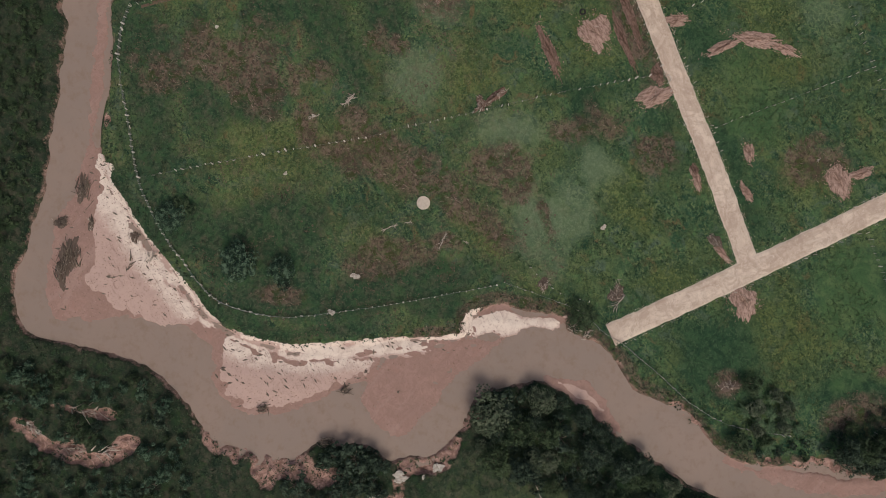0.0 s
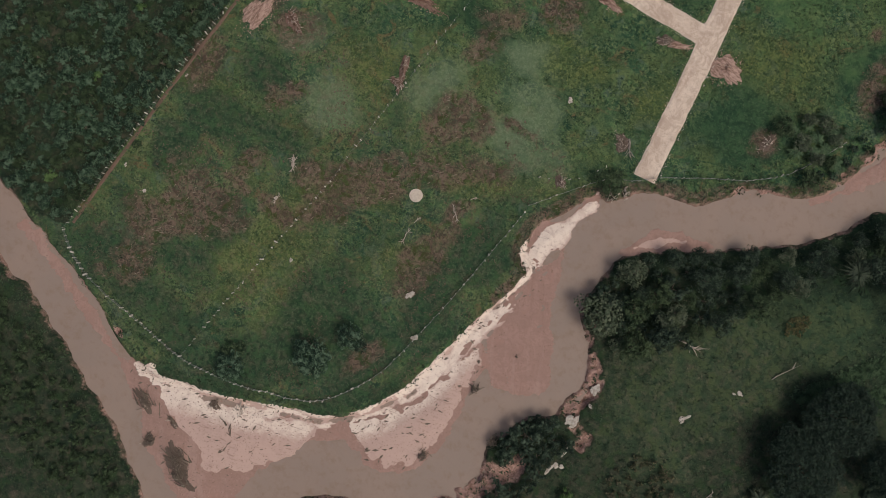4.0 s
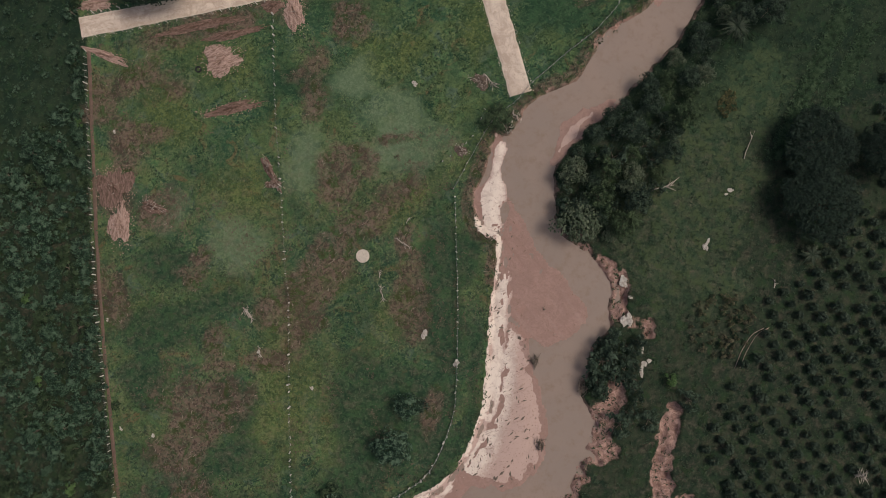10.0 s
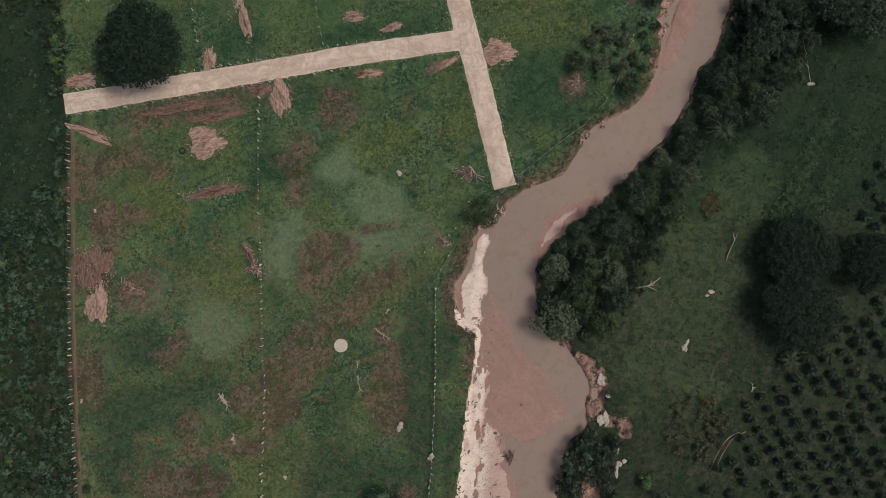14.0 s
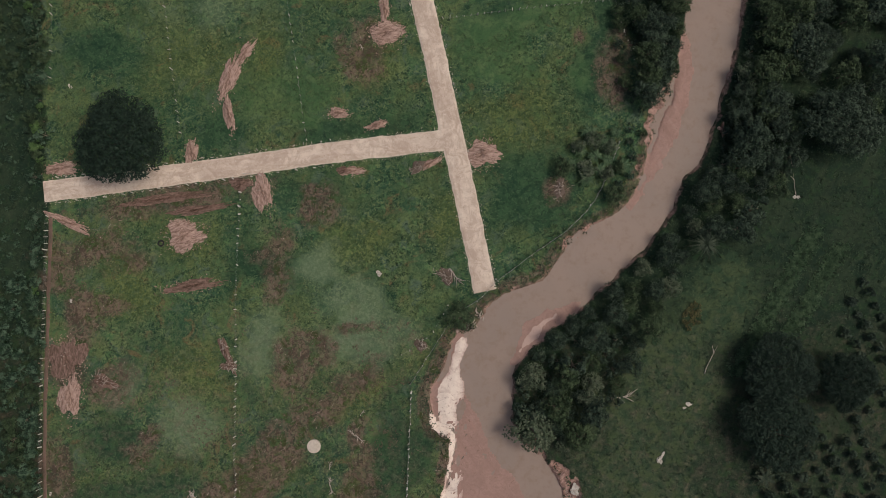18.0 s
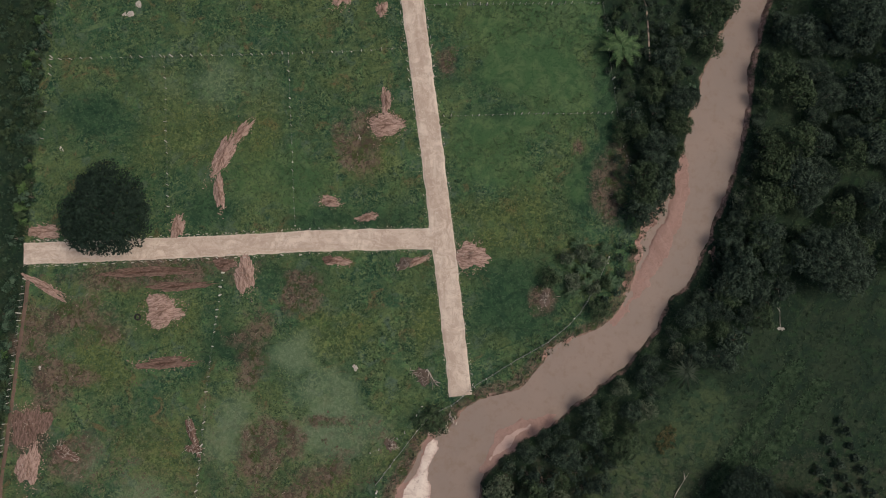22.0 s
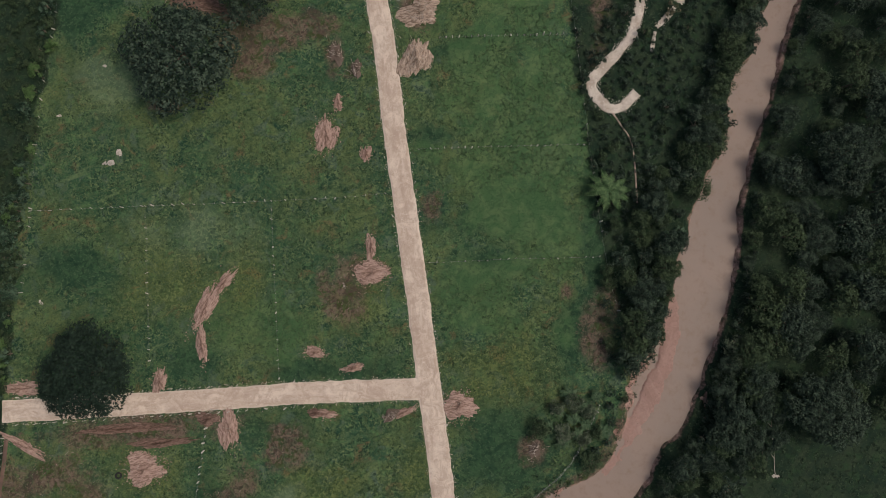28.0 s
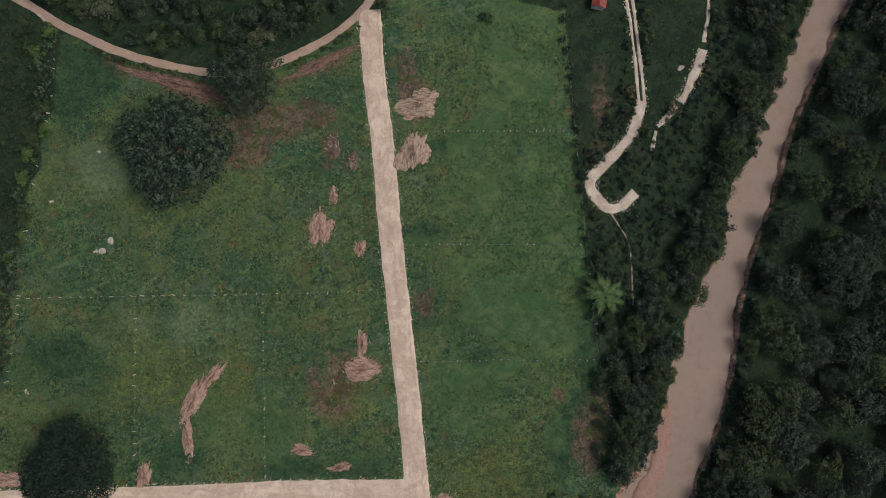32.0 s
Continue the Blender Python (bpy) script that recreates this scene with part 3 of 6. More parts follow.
# soil and vegetation patches, with some painted shade and haze: x, y, half length, half width, turn
DRY_PATCHES = ([(-29.4, -5.4, 24, 5.5, 39), (-14, 6.5, 8, 4, 46), (-23.5, -1.5, 8, 5, 40), (-32.5, -9, 9, 6.5, 40), (-37, -18, 8, 6, 60), (-67.2, -41.5, 12.1, 8.1, 78), (-73.6, -52.5, 8.1, 9.4, 79), 
    (-68.8, -63, 6.7, 5.4, 79), (-15.6, -17.9, 8.1, 4, 78), (-29, 9.6, 6.7, 4, 79), 
    (-64.2, -10.5, 5.4, 2.7, 79), (-26, 47.5, 4.7, 3.4, 78), (-34.4, 30, 6.7, 4, 79), 
    (-14.4, -5.8, 6.6, 2.4, 78), (-10.6, -46.2, 5.4, 2.2, 78), (-13.3, -26.6, 6.7, 2.7, 78), 
    (-39.6, -18.4, 9.4, 4, 79), (-61.5, -27.6, 5.4, 3.4, 79)]
               + [(-76.8, 37.5, 9.1, 5.5, 5), (-80.2, 22, 5.2, 7.2, 5)]
               + [(-82.7, 9.4, 5.1, 7.4, -1), (-84.7, -13.4, 4.5, 6.4, -1), (-39.7, -13.2, 5.3, 3.5, -1), 
    (-62.7, -39.1, 9.2, 5.3, -1), (-62.7, -32.5, 8, 1.9, -1), (-23.1, 13.3, 4.1, 4.1, -1), 
    (-25.8, 16.1, 4.1, 2.7, -2), (-33.6, 36.8, 3.4, 5.5, -1), (-23.8, 50.4, 5.5, 4.1, -1), 
    (-50.7, -31.5, 5.3, 2.4, -1), (-74.5, 24.2, 5.4, 1.9, -2), (-85.4, 29.9, 3.6, 3.6, -1), 
    (-73.2, 6.5, 5.4, 4.1, -2), (-65.2, -10.6, 3.2, 3.2, -1)]
               + [(-59.8, 49.1, 20.1, 3.2, 6), (-45.2, 54.7, 4.1, 1.9, 1), (-23.3, 48.5, 4.7, 3.8, 1), 
    (-33.7, 38.7, 5.3, 5.3, 1), (-84.5, 32.6, 3, 4.1, 2), (-74.7, 24.2, 4.1, 3, 1), 
    (-29.5, 14.8, 4.7, 4, 1), (-15.6, 19.1, 8.1, 1.6, 1), (-13.7, 84.4, 5.5, 8.2, 1), 
    (33.5, 52.1, 3, 3.2, 1), (48, 80.6, 3.3, 8.2, 2)])
DRY_NORTH = ([(-35.8, 145.7, 13.5, 4.1, 19), (-58.7, 153, 15.2, 2.2, -12), (-39.6, 138.3, 5.4, 3.2, 6), 
    (-20.4, 142.5, 2.4, 3.5, 6), (-15.9, 139.5, 2.2, 2.7, 6), (-60.4, 126.4, 5.4, 1.6, 6), 
    (5.4, 106.9, 3.2, 3.5, 6), (-18.3, 85.9, 2.6, 4, 6), (-14.4, 81.1, 4, 3.4, 6), 
    (39.4, 89.2, 1.6, 1.9, 6), (51.1, 86.4, 1.3, 2.7, 6), (45.8, 78, 1.9, 2.1, 6), 
    (43, 160, 3, 9, 6)]
             + [(-26.8, 161.8, 8.6, 1.9, 30), (-3.1, 159.9, 8.4, 2.8, -73)])
# pale grass tone that also paints thin haze into the field's colour
PALE_PATCHES = [(-15.1, 21.1, 10.9, 9, -8), (-53.6, -2, 6.8, 4.9, -8), (-37.3, 19.2, 6.8, 6.8, -8), 
    (-24.5, 33.5, 6, 4, -8), (-14, 15.5, 9, 8, -8), (-70.5, 5.7, 4.1, 4.1, -8)] + [(-13.5, 21.2, 9, 7.7, -1), (-53.1, -3.5, 6.2, 5.4, -1), (-38, 17.7, 5.5, 8.2, -1)]
PALE_NORTH = [(-71.7, 130, 10.7, 8, 6), (-49.8, 98.5, 10.6, 5.3, 6), 
    (-77.8, 134.8, 8.1, 5.4, 6)]
# dark lush grass; the ovals around the pasture trees are painted tree shade
DARK_PATCHES = ([(-78, -35, 6, 7, 0), (-76, -54, 7, 6, 0), (-58.5, -42, 6, 6, 0), (-60, -55, 9, 5, 0), (-67, -19, 14, 5, 10), (-24, -42, 9, 8, 0), (-60, -66, 20, 6, 0), (-70, -61, 9, 6, 0), (-19.8, -47.2, 11, 10, 20), (-6, -8, 4, 12, 0), (-7.5, -33, 5, 13, 0), (-14, -41, 8, 6, 30), (-25.8, -56, 9, 7, 30), (-26, 51.4, 8, 4, 5), (24, 48, 7, 4, 40),
    (-36, 35, 8, 7, 0), (-20.5, 67, 9, 3, 5), (-72, -24, 12, 4, 8), (-72, -8, 6, 5, 0), (-23.1, -47.7, 14.7, 6.7, 69), (-30.9, -65.1, 9.4, 9.4, 33), (-0.4, -40.1, 21.2, 1.9, 83), 
    (-7.3, -56.3, 14.7, 1.9, 53), (-37.5, -77.4, 1.9, 16, 99), (-12.6, -43, 13.3, 4, 78), 
    (43, 82, 9, 4, 78)]
                + [(-3.9, -28.9, 4.1, 16.2, -2), (-9.3, -49.6, 4, 12, -22), (-27.5, -44.6, 5.4, 9.4, -8), 
    (-0.2, -11.8, 2.7, 8, -7)] + [(19, 105.9, 12.5, 5.6, 5), (29.9, 53.3, 9.5, 8.1, 5), 
    (-10.4, 67.4, 6.7, 4, 5), (-23.7, 64.9, 5.4, 2.7, 5), (-46.6, 65.7, 5.3, 4, 4), 
    (-75.8, 86.3, 8, 6.7, 5)]
                + [(-83.7, 146.7, 8.1, 12.1, 6), (8.1, 146.3, 8.3, 1.9, 15), (4.8, 125.2, 5.4, 2.4, 6), 
    (21.8, 104.6, 17.7, 4.1, 6), (20.1, 95.1, 8, 5.4, 6), (45.4, 97.7, 2.7, 16.3, 6), 
    (-82.3, 155.3, 8.1, 6.8, 6)])
CLAY_PATCHES = ([(26.8, -56.5, 11.2, 3.2, 66), (32.7, -17.7, 10.6, 2.5, 126), (36.4, -23.9, 6.6, 2.1, 78), 
    (20.1, -66.6, 7.4, 2.8, 41), (6.5, -109.4, 4.5, 2.1, 34), (11.5, -105.2, 5.8, 2, 43), 
    (15.8, -98.7, 6.3, 2.1, 66), (16.7, -91.2, 4.9, 1.7, 103), (5.2, -96.6, 6.3, 1.3, 70), 
    (-75.4, -74.6, 0.8, 14.6, 78), (40.6, 41.9, 7.9, 1.1, 36), (57.5, 67.7, 14.7, 2.1, 70)]
                + [(43, -62.9, 2.2, 13.9, -10), (40.9, -73.2, 5.8, 3.1, -7), (25.9, -56.8, 3.7, 8, 18)]
                + [(73.7, 68.8, 0.8, 5.5, 5), (59.5, 73, 1.9, 8.1, -20)])
SCRUB = ([(82.6, -52.1, 32.8, 43.3, -7)] + [(-59, -101.6, 14.6, 43.8, 78), (13.8, -110.4, 42.5, 13.3, 78)] + [(59, -31.7, 10, 8, -7), (68.3, 3.7, 30.7, 44, -18), (64.9, 22, 3, 5.4, -8)] + [(47.8, 151.4, 8.2, 22, 6), (60.6, 129.1, 12.4, 27.5, 6), (62.2, 163, 9.8, 28.1, -4), 
    (103.8, 122.7, 16.5, 71.5, 6), (60.8, 91.3, 9.4, 24.2, 6)])

OLIVE_PATCHES = [(-44, -45.6, 15, 11, 70), (-43.9, -24, 9, 6, 78), (-12, 4, 16, 3, 35), (-77.3, -18.3, 10, 4, 5), (-31.8, -49.1, 9, 7, 40), (-19.8, -24, 9, 6, 75),
    (-70, -18, 17, 3.5, 12), (6.5, 43, 4, 9, 5), (-52.8, 10, 7, 9, 0), (-70.1, 25.6, 7, 5, 0), (-33, -14, 9, 5, 20), (-16, 38, 7, 6, 0), (-72.7, 35.2, 6, 8, 0),
    (-56.4, 41.5, 10, 5, 0), (-11.2, 82.9, 6, 8, 0), (-36.8, 80, 5, 10, 0), (25.2, 69.6, 12, 9, 20), (-56.3, 82, 10, 8, 0)]

MEADOW_PATCHES = [(52, -3, 13, 16, 0), (60, 12, 10, 14, 30), (46, -18, 9, 8, 0), (70, 22, 12, 8, 60), (57, -20, 8, 7, 0)]
FRESH_PATCHES = [(22, 128, 17, 42, 6), (24, 165, 12, 22, 6), (-30, 75, 14, 8, 0), (20, 88, 10, 12, 5)]

# ---- the ground: one sheet, fine where it is seen ----
def axis(lo, hi, step, reach):
    core = np.arange(lo, hi + step / 2, step)
    grow = step * np.cumsum(1.18 ** np.arange(1, 80))
    grow = grow[grow < reach]
    return np.concatenate([lo - grow[::-1], core, hi + grow])


gx, gy = axis(-112, 132, 0.5, 2600), axis(-122, 206, 0.5, 2600)
X, Y = np.meshgrid(gx, gy)
near = (X > -260) & (X < 260) & (Y > -260) & (Y < 380)


def over(fn):
    """Evaluate fn on the near part of the sheet only."""
    out = np.full(X.shape, -99.0)
    out[near] = fn(X[near], Y[near])
    return out


ragged = fractal(X, Y, 11, 5.0)
# the field's bank is smooth where sand lies against it
sand_shore = FIELD_BANK[(FIELD_BANK[:, 1] < -6) & (FIELD_BANK[:, 0] > -58)][::2]
calm = over(lambda x, y: smooth(line_distance(x, y, sand_shore), 4.0, 10.0)).clip(0.25, 1)
channel = over(lambda x, y: area_distance(x, y, CHANNEL)) + ragged * 0.7 * calm
bars = {}
for key, outline in (("bend", BAR_BEND), ("mid", BAR_MID), ("wet", BAR_WET), ("white", BAR_WHITE), ("island", BAR_ISLAND), ("north", BAR_NORTH), ("shoal", BAR_SHOAL), ("shelf", BAR_SHELF)):
    ring = curve(outline + outline[:1], 1.5)
    bars[key] = over(lambda x, y: area_distance(x, y, ring)) + ragged * 0.6 + 0.5 * fractal(X, Y, 13, 2.2)
bend_dry = over(lambda x, y: area_distance(x, y, curve(BAR_BEND_DRY + BAR_BEND_DRY[:1], 1.5))) + ragged * 1.1 + 0.5 * fractal(X, Y, 13, 2.2)
# a ridge of pale sand follows the field bank through the bend
ridge_line = FIELD_BANK[(FIELD_BANK[:, 1] > -83) & (FIELD_BANK[:, 1] < 0) & (FIELD_BANK[:, 0] > -52) & (FIELD_BANK[:, 0] < 12)]
bars["ridge"] = over(lambda x, y: 2.1 - 0.7 * smooth(y, -24, -12) - line_distance(x, y, ridge_line)) + 0.8 * fractal(X, Y, 15, 6.0)
Z = 0.05 * fractal(X, Y, 21, 12) + 0.05 * fractal(X, Y, 31, 2.5)
Z = Z - 2.2 * smooth(channel, -1.1, 1.3)
HEIGHTS = {"bend": 0.5, "mid": 0.55, "wet": 0.1, "white": 0.8, "island": 0.45, "north": 0.5, "shoal": 0.04, "shelf": 0.06, "ridge": 0.75}
for key, d in bars.items():
    top = WATER + 0.03 + HEIGHTS[key] * smooth(d, 0.0, 7.0) + 0.06 * fractal(X, Y, 41, 1.6) * smooth(d, 0, 2)
    Z = np.where(d > -1.0, np.maximum(Z, top - 1.0 * smooth(-d, 0, 1.0)), Z)


drift = fractal(X, Y, 97, 11.0)


def patches(rows, edge=0.45, torn=0.25):
    """How far each place lies within soft, ragged ovals: 1 inside, 0 outside."""
    out = np.zeros(X.shape)
    for x, y, a, b, turn in rows:
        c, s = math.cos(radians(turn)), math.sin(radians(turn))
        m = (abs(X - x) < 2 * max(a, b)) & (abs(Y - y) < 2 * max(a, b))
        u, v = X[m] - x, Y[m] - y
        r = np.hypot((u * c + v * s) / a, (v * c - u * s) / b) + torn * ragged[m] + 0.45 * drift[m]
        out[m] = np.maximum(out[m], 1 - smooth(r, 1 - edge, 1 + edge))
    return out


def put_color(me, name, r, g, b, a=1.0):
    layer = me.attributes.new(name, "FLOAT_COLOR", "POINT")
    data = np.ones((len(r), 4), np.float32)
    data[:, 0], data[:, 1], data[:, 2], data[:, 3] = r, g, b, a
    layer.data.foreach_set("color", data.ravel())


clay_patch = patches(CLAY_PATCHES, 0.35, 0.6)
Z = np.where((clay_patch > 0.3) & (channel < 0.5), Z - 0.6 * smooth(clay_patch, 0.3, 0.9) * (1 + 1.1 * fractal(X, Y, 51, 1.8)) - 0.8 * clay_patch * np.abs(fractal(X, Y, 53, 2.6)), Z)
# the ridge is worn into streaks that run along the bank
far_off = np.full(X.shape, 1e9)
run = np.zeros(X.shape)
for k, (x, y) in enumerate(ridge_line):
    d2 = (X - x) ** 2 + (Y - y) ** 2
    run = np.where(d2 < far_off, 1.5 * k, run)
    far_off = np.minimum(far_off, d2)
streak = fractal(run * 0.22, channel, 57, 1.15)
bars["ridge"] = bars["ridge"] + np.where(far_off < 60, 0.9 * np.minimum(streak, 0.3), 0)
Z = np.where((bars["ridge"] > 0) & (far_off < 60), Z + 0.16 * streak, Z)
dry_sand = np.maximum.reduce([smooth(bend_dry, -0.6, 0.6),
                              smooth(bars["mid"], -0.5, 0.8) * smooth(Z, WATER + 0.06, WATER + 0.16),
                              smooth(bars["white"], -0.8, 0.4) * smooth(streak, -0.6, -0.2), 0.9 * smooth(bars["island"], 1.2, 2.0)])
dry_sand = np.maximum(dry_sand, 0.95 * smooth(bars["ridge"], -0.1, 0.7) * (channel > -1.0))
wet_sand = np.maximum(np.maximum.reduce([smooth(bars[k], -0.8, 0.2) for k in bars]) * smooth(channel, -0.5, 0.1), smooth(channel, 0.0, 0.8))
cut_bank = np.maximum(clay_patch, 0.5 * smooth(channel, -1.1, -0.3) * smooth(calm, 0.3, 0.9))
bare_rim = FAR_BANK[FAR_BANK[:, 1] > 75]
cut_bank = np.maximum(cut_bank, 0.55 * over(lambda x, y: 1 - smooth(line_distance(x, y, bare_rim), 0.5, 1.7)).clip(0, 1))
# beyond the fences and the river the land is rough and dark
PASTURE = np.vstack([FIELD_BANK[FIELD_BANK[:, 1] < 66], [(52.7, 82.6), (48.1, 98.4), (42.6, 125.4), (37.6, 152.6), (32.2, 182.7), (-10.5, 189.5), 
    (-17.4, 176.3), (-24.8, 168.2), (-34.4, 161.8), (-52.9, 156), (-74.5, 158.3), (-88.9, 163), 
    (-89, 146.1), (-90.2, 127.9)] + [(-91.7, 98.8), (-90.9, 84.9), (-89.9, 67), (-89.5, 54.8)] + [(-88.4, 47), (-88.3, 26), (-88.7, -3), (-88, -26.5), (-87, -48), (-86, -66.2)]])
rough = 1 - smooth(over(lambda x, y: area_distance(x, y, PASTURE)) + ragged, -1.5, 1.5)
bleached = np.maximum(smooth(bars["ridge"], -0.2, 1.0) * smooth(streak, -0.7, -0.1), np.maximum(0.8 * smooth(bars["white"], -0.5, 1), 0.9 * smooth(np.maximum(bars["bend"], bars["mid"]), 0.0, 2.0) * (1 - smooth(np.sqrt(far_off), 2.0, 10.0))))
TONE = (patches(OLIVE_PATCHES, 0.9), patches(MEADOW_PATCHES, 0.8), patches(FRESH_PATCHES, 0.5))
SOIL = (dry_sand, wet_sand, cut_bank, bleached)
weedy = 0.75 * smooth(-line_distance(X, Y, FIELD_BANK[(FIELD_BANK[:, 1] > 18) & (FIELD_BANK[:, 1] < 70)]), -4.5, -2.0)
earthy = 0.95 * smooth(-line_distance(X, Y, FIELD_BANK[(np.abs(FIELD_BANK[:, 1]) < 17) & (FIELD_BANK[:, 0] > -14)]), -4.2, -2.0)
VEG = (np.maximum.reduce([earthy, patches(DRY_PATCHES, 0.85), patches(DRY_NORTH, 0.85), weedy, 0.33 * smooth(-Y, -45, -5)]), np.maximum(patches(PALE_PATCHES, 0.8), 0.62 * patches(PALE_NORTH, 0.8)), patches(DARK_PATCHES, 0.9), np.maximum(0.9 * patches(SCRUB, 0.4), rough))

idx = np.arange(X.size).reshape(X.shape)
quads = np.stack([idx[:-1, :-1], idx[:-1, 1:], idx[1:, 1:], idx[1:, :-1]], -1).reshape(-1, 4)
face_of = lambda a: (0.25 * (a[:-1, :-1] + a[:-1, 1:] + a[1:, 1:] + a[1:, :-1])).ravel()


def sheet(name, chosen, label, category):
    """The chosen faces of the ground grid as one object of the setting."""
    used, back = np.unique(quads[chosen], return_inverse=True)
    co = np.stack([X.ravel()[used], Y.ravel()[used], Z.ravel()[used]], -1)
    me = fast_mesh(name, co, back.reshape(-1, 4), TERRAIN, True)
    put_color(me, "soil", *(a.ravel()[used] for a in SOIL))
    put_color(me, "veg", *(a.ravel()[used] for a in VEG))
    put_color(me, "tone", *(a.ravel()[used] for a in TONE))
    return tagged(new(name, me), label, category, kind="structure")


owner = np.zeros(len(quads), int)
for k, key in enumerate(bars):
    owner[face_of(bars[key]) > 0] = k + 1
sheet("ground", owner == 0, "green pasture ground with brown dry patches and red clay river banks", "ground")
for k, (key, words) in enumerate((("bend", "pale pink dry sandbank with driftwood in the river bend"), ("mid", "pale pink pebbly sandbank along the river"),
                                  ("wet", "wet pinkish mud flat in the river"), ("white", "white sand ledge under the river bank"),
                                  ("island", "small reddish sandbank at the river's edge"), ("north", "reddish wet sandbank under riverside trees"), ("shoal", "reddish muddy shoal along the bank"), ("shelf", "wet pink mud shelf between two sandbanks"),
                                  ("ridge", "ridge of pale sand along the eroded bank"))):
    sheet("sandbank", owner == k + 1, words, "sandbank")

# the water fills the channel
wx, wy = np.arange(-330, 170, 3.0), np.arange(-130, 420, 3.0)
WX, WY = np.meshgrid(wx, wy)
wd = area_distance(WX, WY, CHANNEL)
widx = np.arange(WX.size).reshape(WX.shape)
wq = np.stack([widx[:-1, :-1], widx[:-1, 1:], widx[1:, 1:], widx[1:, :-1]], -1).reshape(-1, 4)
wq = wq[np.max(wd.ravel()[wq], 1) > -1.5]
used, back = np.unique(wq, return_inverse=True)
tagged(new("water", fast_mesh("water", np.stack([WX.ravel()[used], WY.ravel()[used], np.full(len(used), WATER)], -1), back.reshape(-1, 4), MUDDY)),
       "muddy brown river water, calm and opaque", "river", kind="structure")


def ground_z(x, y):
    i = np.clip(np.searchsorted(gx, x) - 1, 0, len(gx) - 2)
    j = np.clip(np.searchsorted(gy, y) - 1, 0, len(gy) - 2)
    return float(max(Z[j, i], Z[j, i + 1], Z[j + 1, i], Z[j + 1, i + 1])) if np.isscalar(x) else np.maximum(Z[j, i], Z[j + 1, i + 1])


def at_grid(field, x, y):
    i = np.clip(np.searchsorted(gx, x) - 1, 0, len(gx) - 2)
    j = np.clip(np.searchsorted(gy, y) - 1, 0, len(gy) - 2)
    return field[j, i]


# ---- roads ----
def ribbon(name, stations, width, material, label, lift=0.07, seed=1, rough=0.35, category="road"):
    """A crowned road bed with ragged, sloping edges."""
    c = curve(stations, 0.5)
    d = np.gradient(c, axis=0)
    d /= np.linalg.norm(d, axis=1)[:, None]
    nrm = np.stack([-d[:, 1], d[:, 0]], -1)
    k = np.arange(len(c))
    left = width / 2 * (1 + rough * fractal(k * 0.5, k * 0 + 3.0, seed, 4.0) * 0.4 + 0.03 * fractal(k * 0.5, k * 0 + 5.0, seed + 4, 0.9))
    right = width / 2 * (1 + rough * fractal(k * 0.5, k * 0 + 9.0, seed + 7, 4.0) * 0.4 + 0.03 * fractal(k * 0.5, k * 0 + 11.0, seed + 5, 0.9))
    across = np.array([-1.08, -0.97, -0.75, -0.5, -0.25, 0, 0.25, 0.5, 0.75, 0.97, 1.08])
    high = np.array([-0.15, 0.0, 0.04, 0.02, 0.05, 0.07, 0.05, 0.02, 0.04, 0.0, -0.15])
    off = np.where(across < 0, across * left[:, None], across * right[:, None])
    px, py = c[:, :1] + nrm[:, :1] * off, c[:, 1:] + nrm[:, 1:] * off
    pz = ground_z(px, py) + lift + high + 0.03 * fractal(px, py, seed + 3, 0.8)
    m = len(across)
    base = np.arange(len(c) * m).reshape(len(c), m)
    q = np.stack([base[:-1, 1:], base[:-1, :-1], base[1:, :-1], base[1:, 1:]], -1).reshape(-1, 4)
    me = fast_mesh(name, np.stack([px, py, pz], -1).reshape(-1, 3), q, material, True)
    put_color(me, "lane", np.repeat(k * 0.005, m), np.tile(across * 0.5 + 0.5, len(c)), 0.0)
    return tagged(new(name, me), label, category, kind="structure")


ribbon("road", ROAD_MAIN, 5.2, ROADBED, "straight pale limestone gravel road with ragged edges", 0.1, 3, 0.12, category="road")
ribbon("road", ROAD_WEST, 4.9, ROADBED, "pale gravel side road ending at the fence", 0.075, 5, 0.12, category="road")
ribbon("track", TRACK_NORTH, 2.0, TRACK_DIRT, "narrow worn dirt track between trees", 0.06, 8, category="track")
ribbon("track", TRACK_HOOK, 2.3, WHITE_GRAVEL, "hooked white gravel track in the scrub", 0.08, 12, 0.6, category="track")
for k, off in enumerate((-0.65, 0.65)):
    ribbon("wheel_rut", [(x + off, y) for x, y in HOOK_RUTS], 0.75, WHITE_GRAVEL, "pale gravel wheel rut in dark scrub", 0.07, 16 + k, 1.0, category="track")
ribbon("track", TRACK_SPUR, 1.9, WHITE_GRAVEL, "broken white gravel track in the scrub", 0.07, 14, 1.0, category="track")
for k, end in enumerate(SPUR_ENDS):
    ribbon("track_end", end, 0.9, WHITE_GRAVEL, "thin broken strip of white gravel", 0.07, 20 + k, 1.4, category="track")

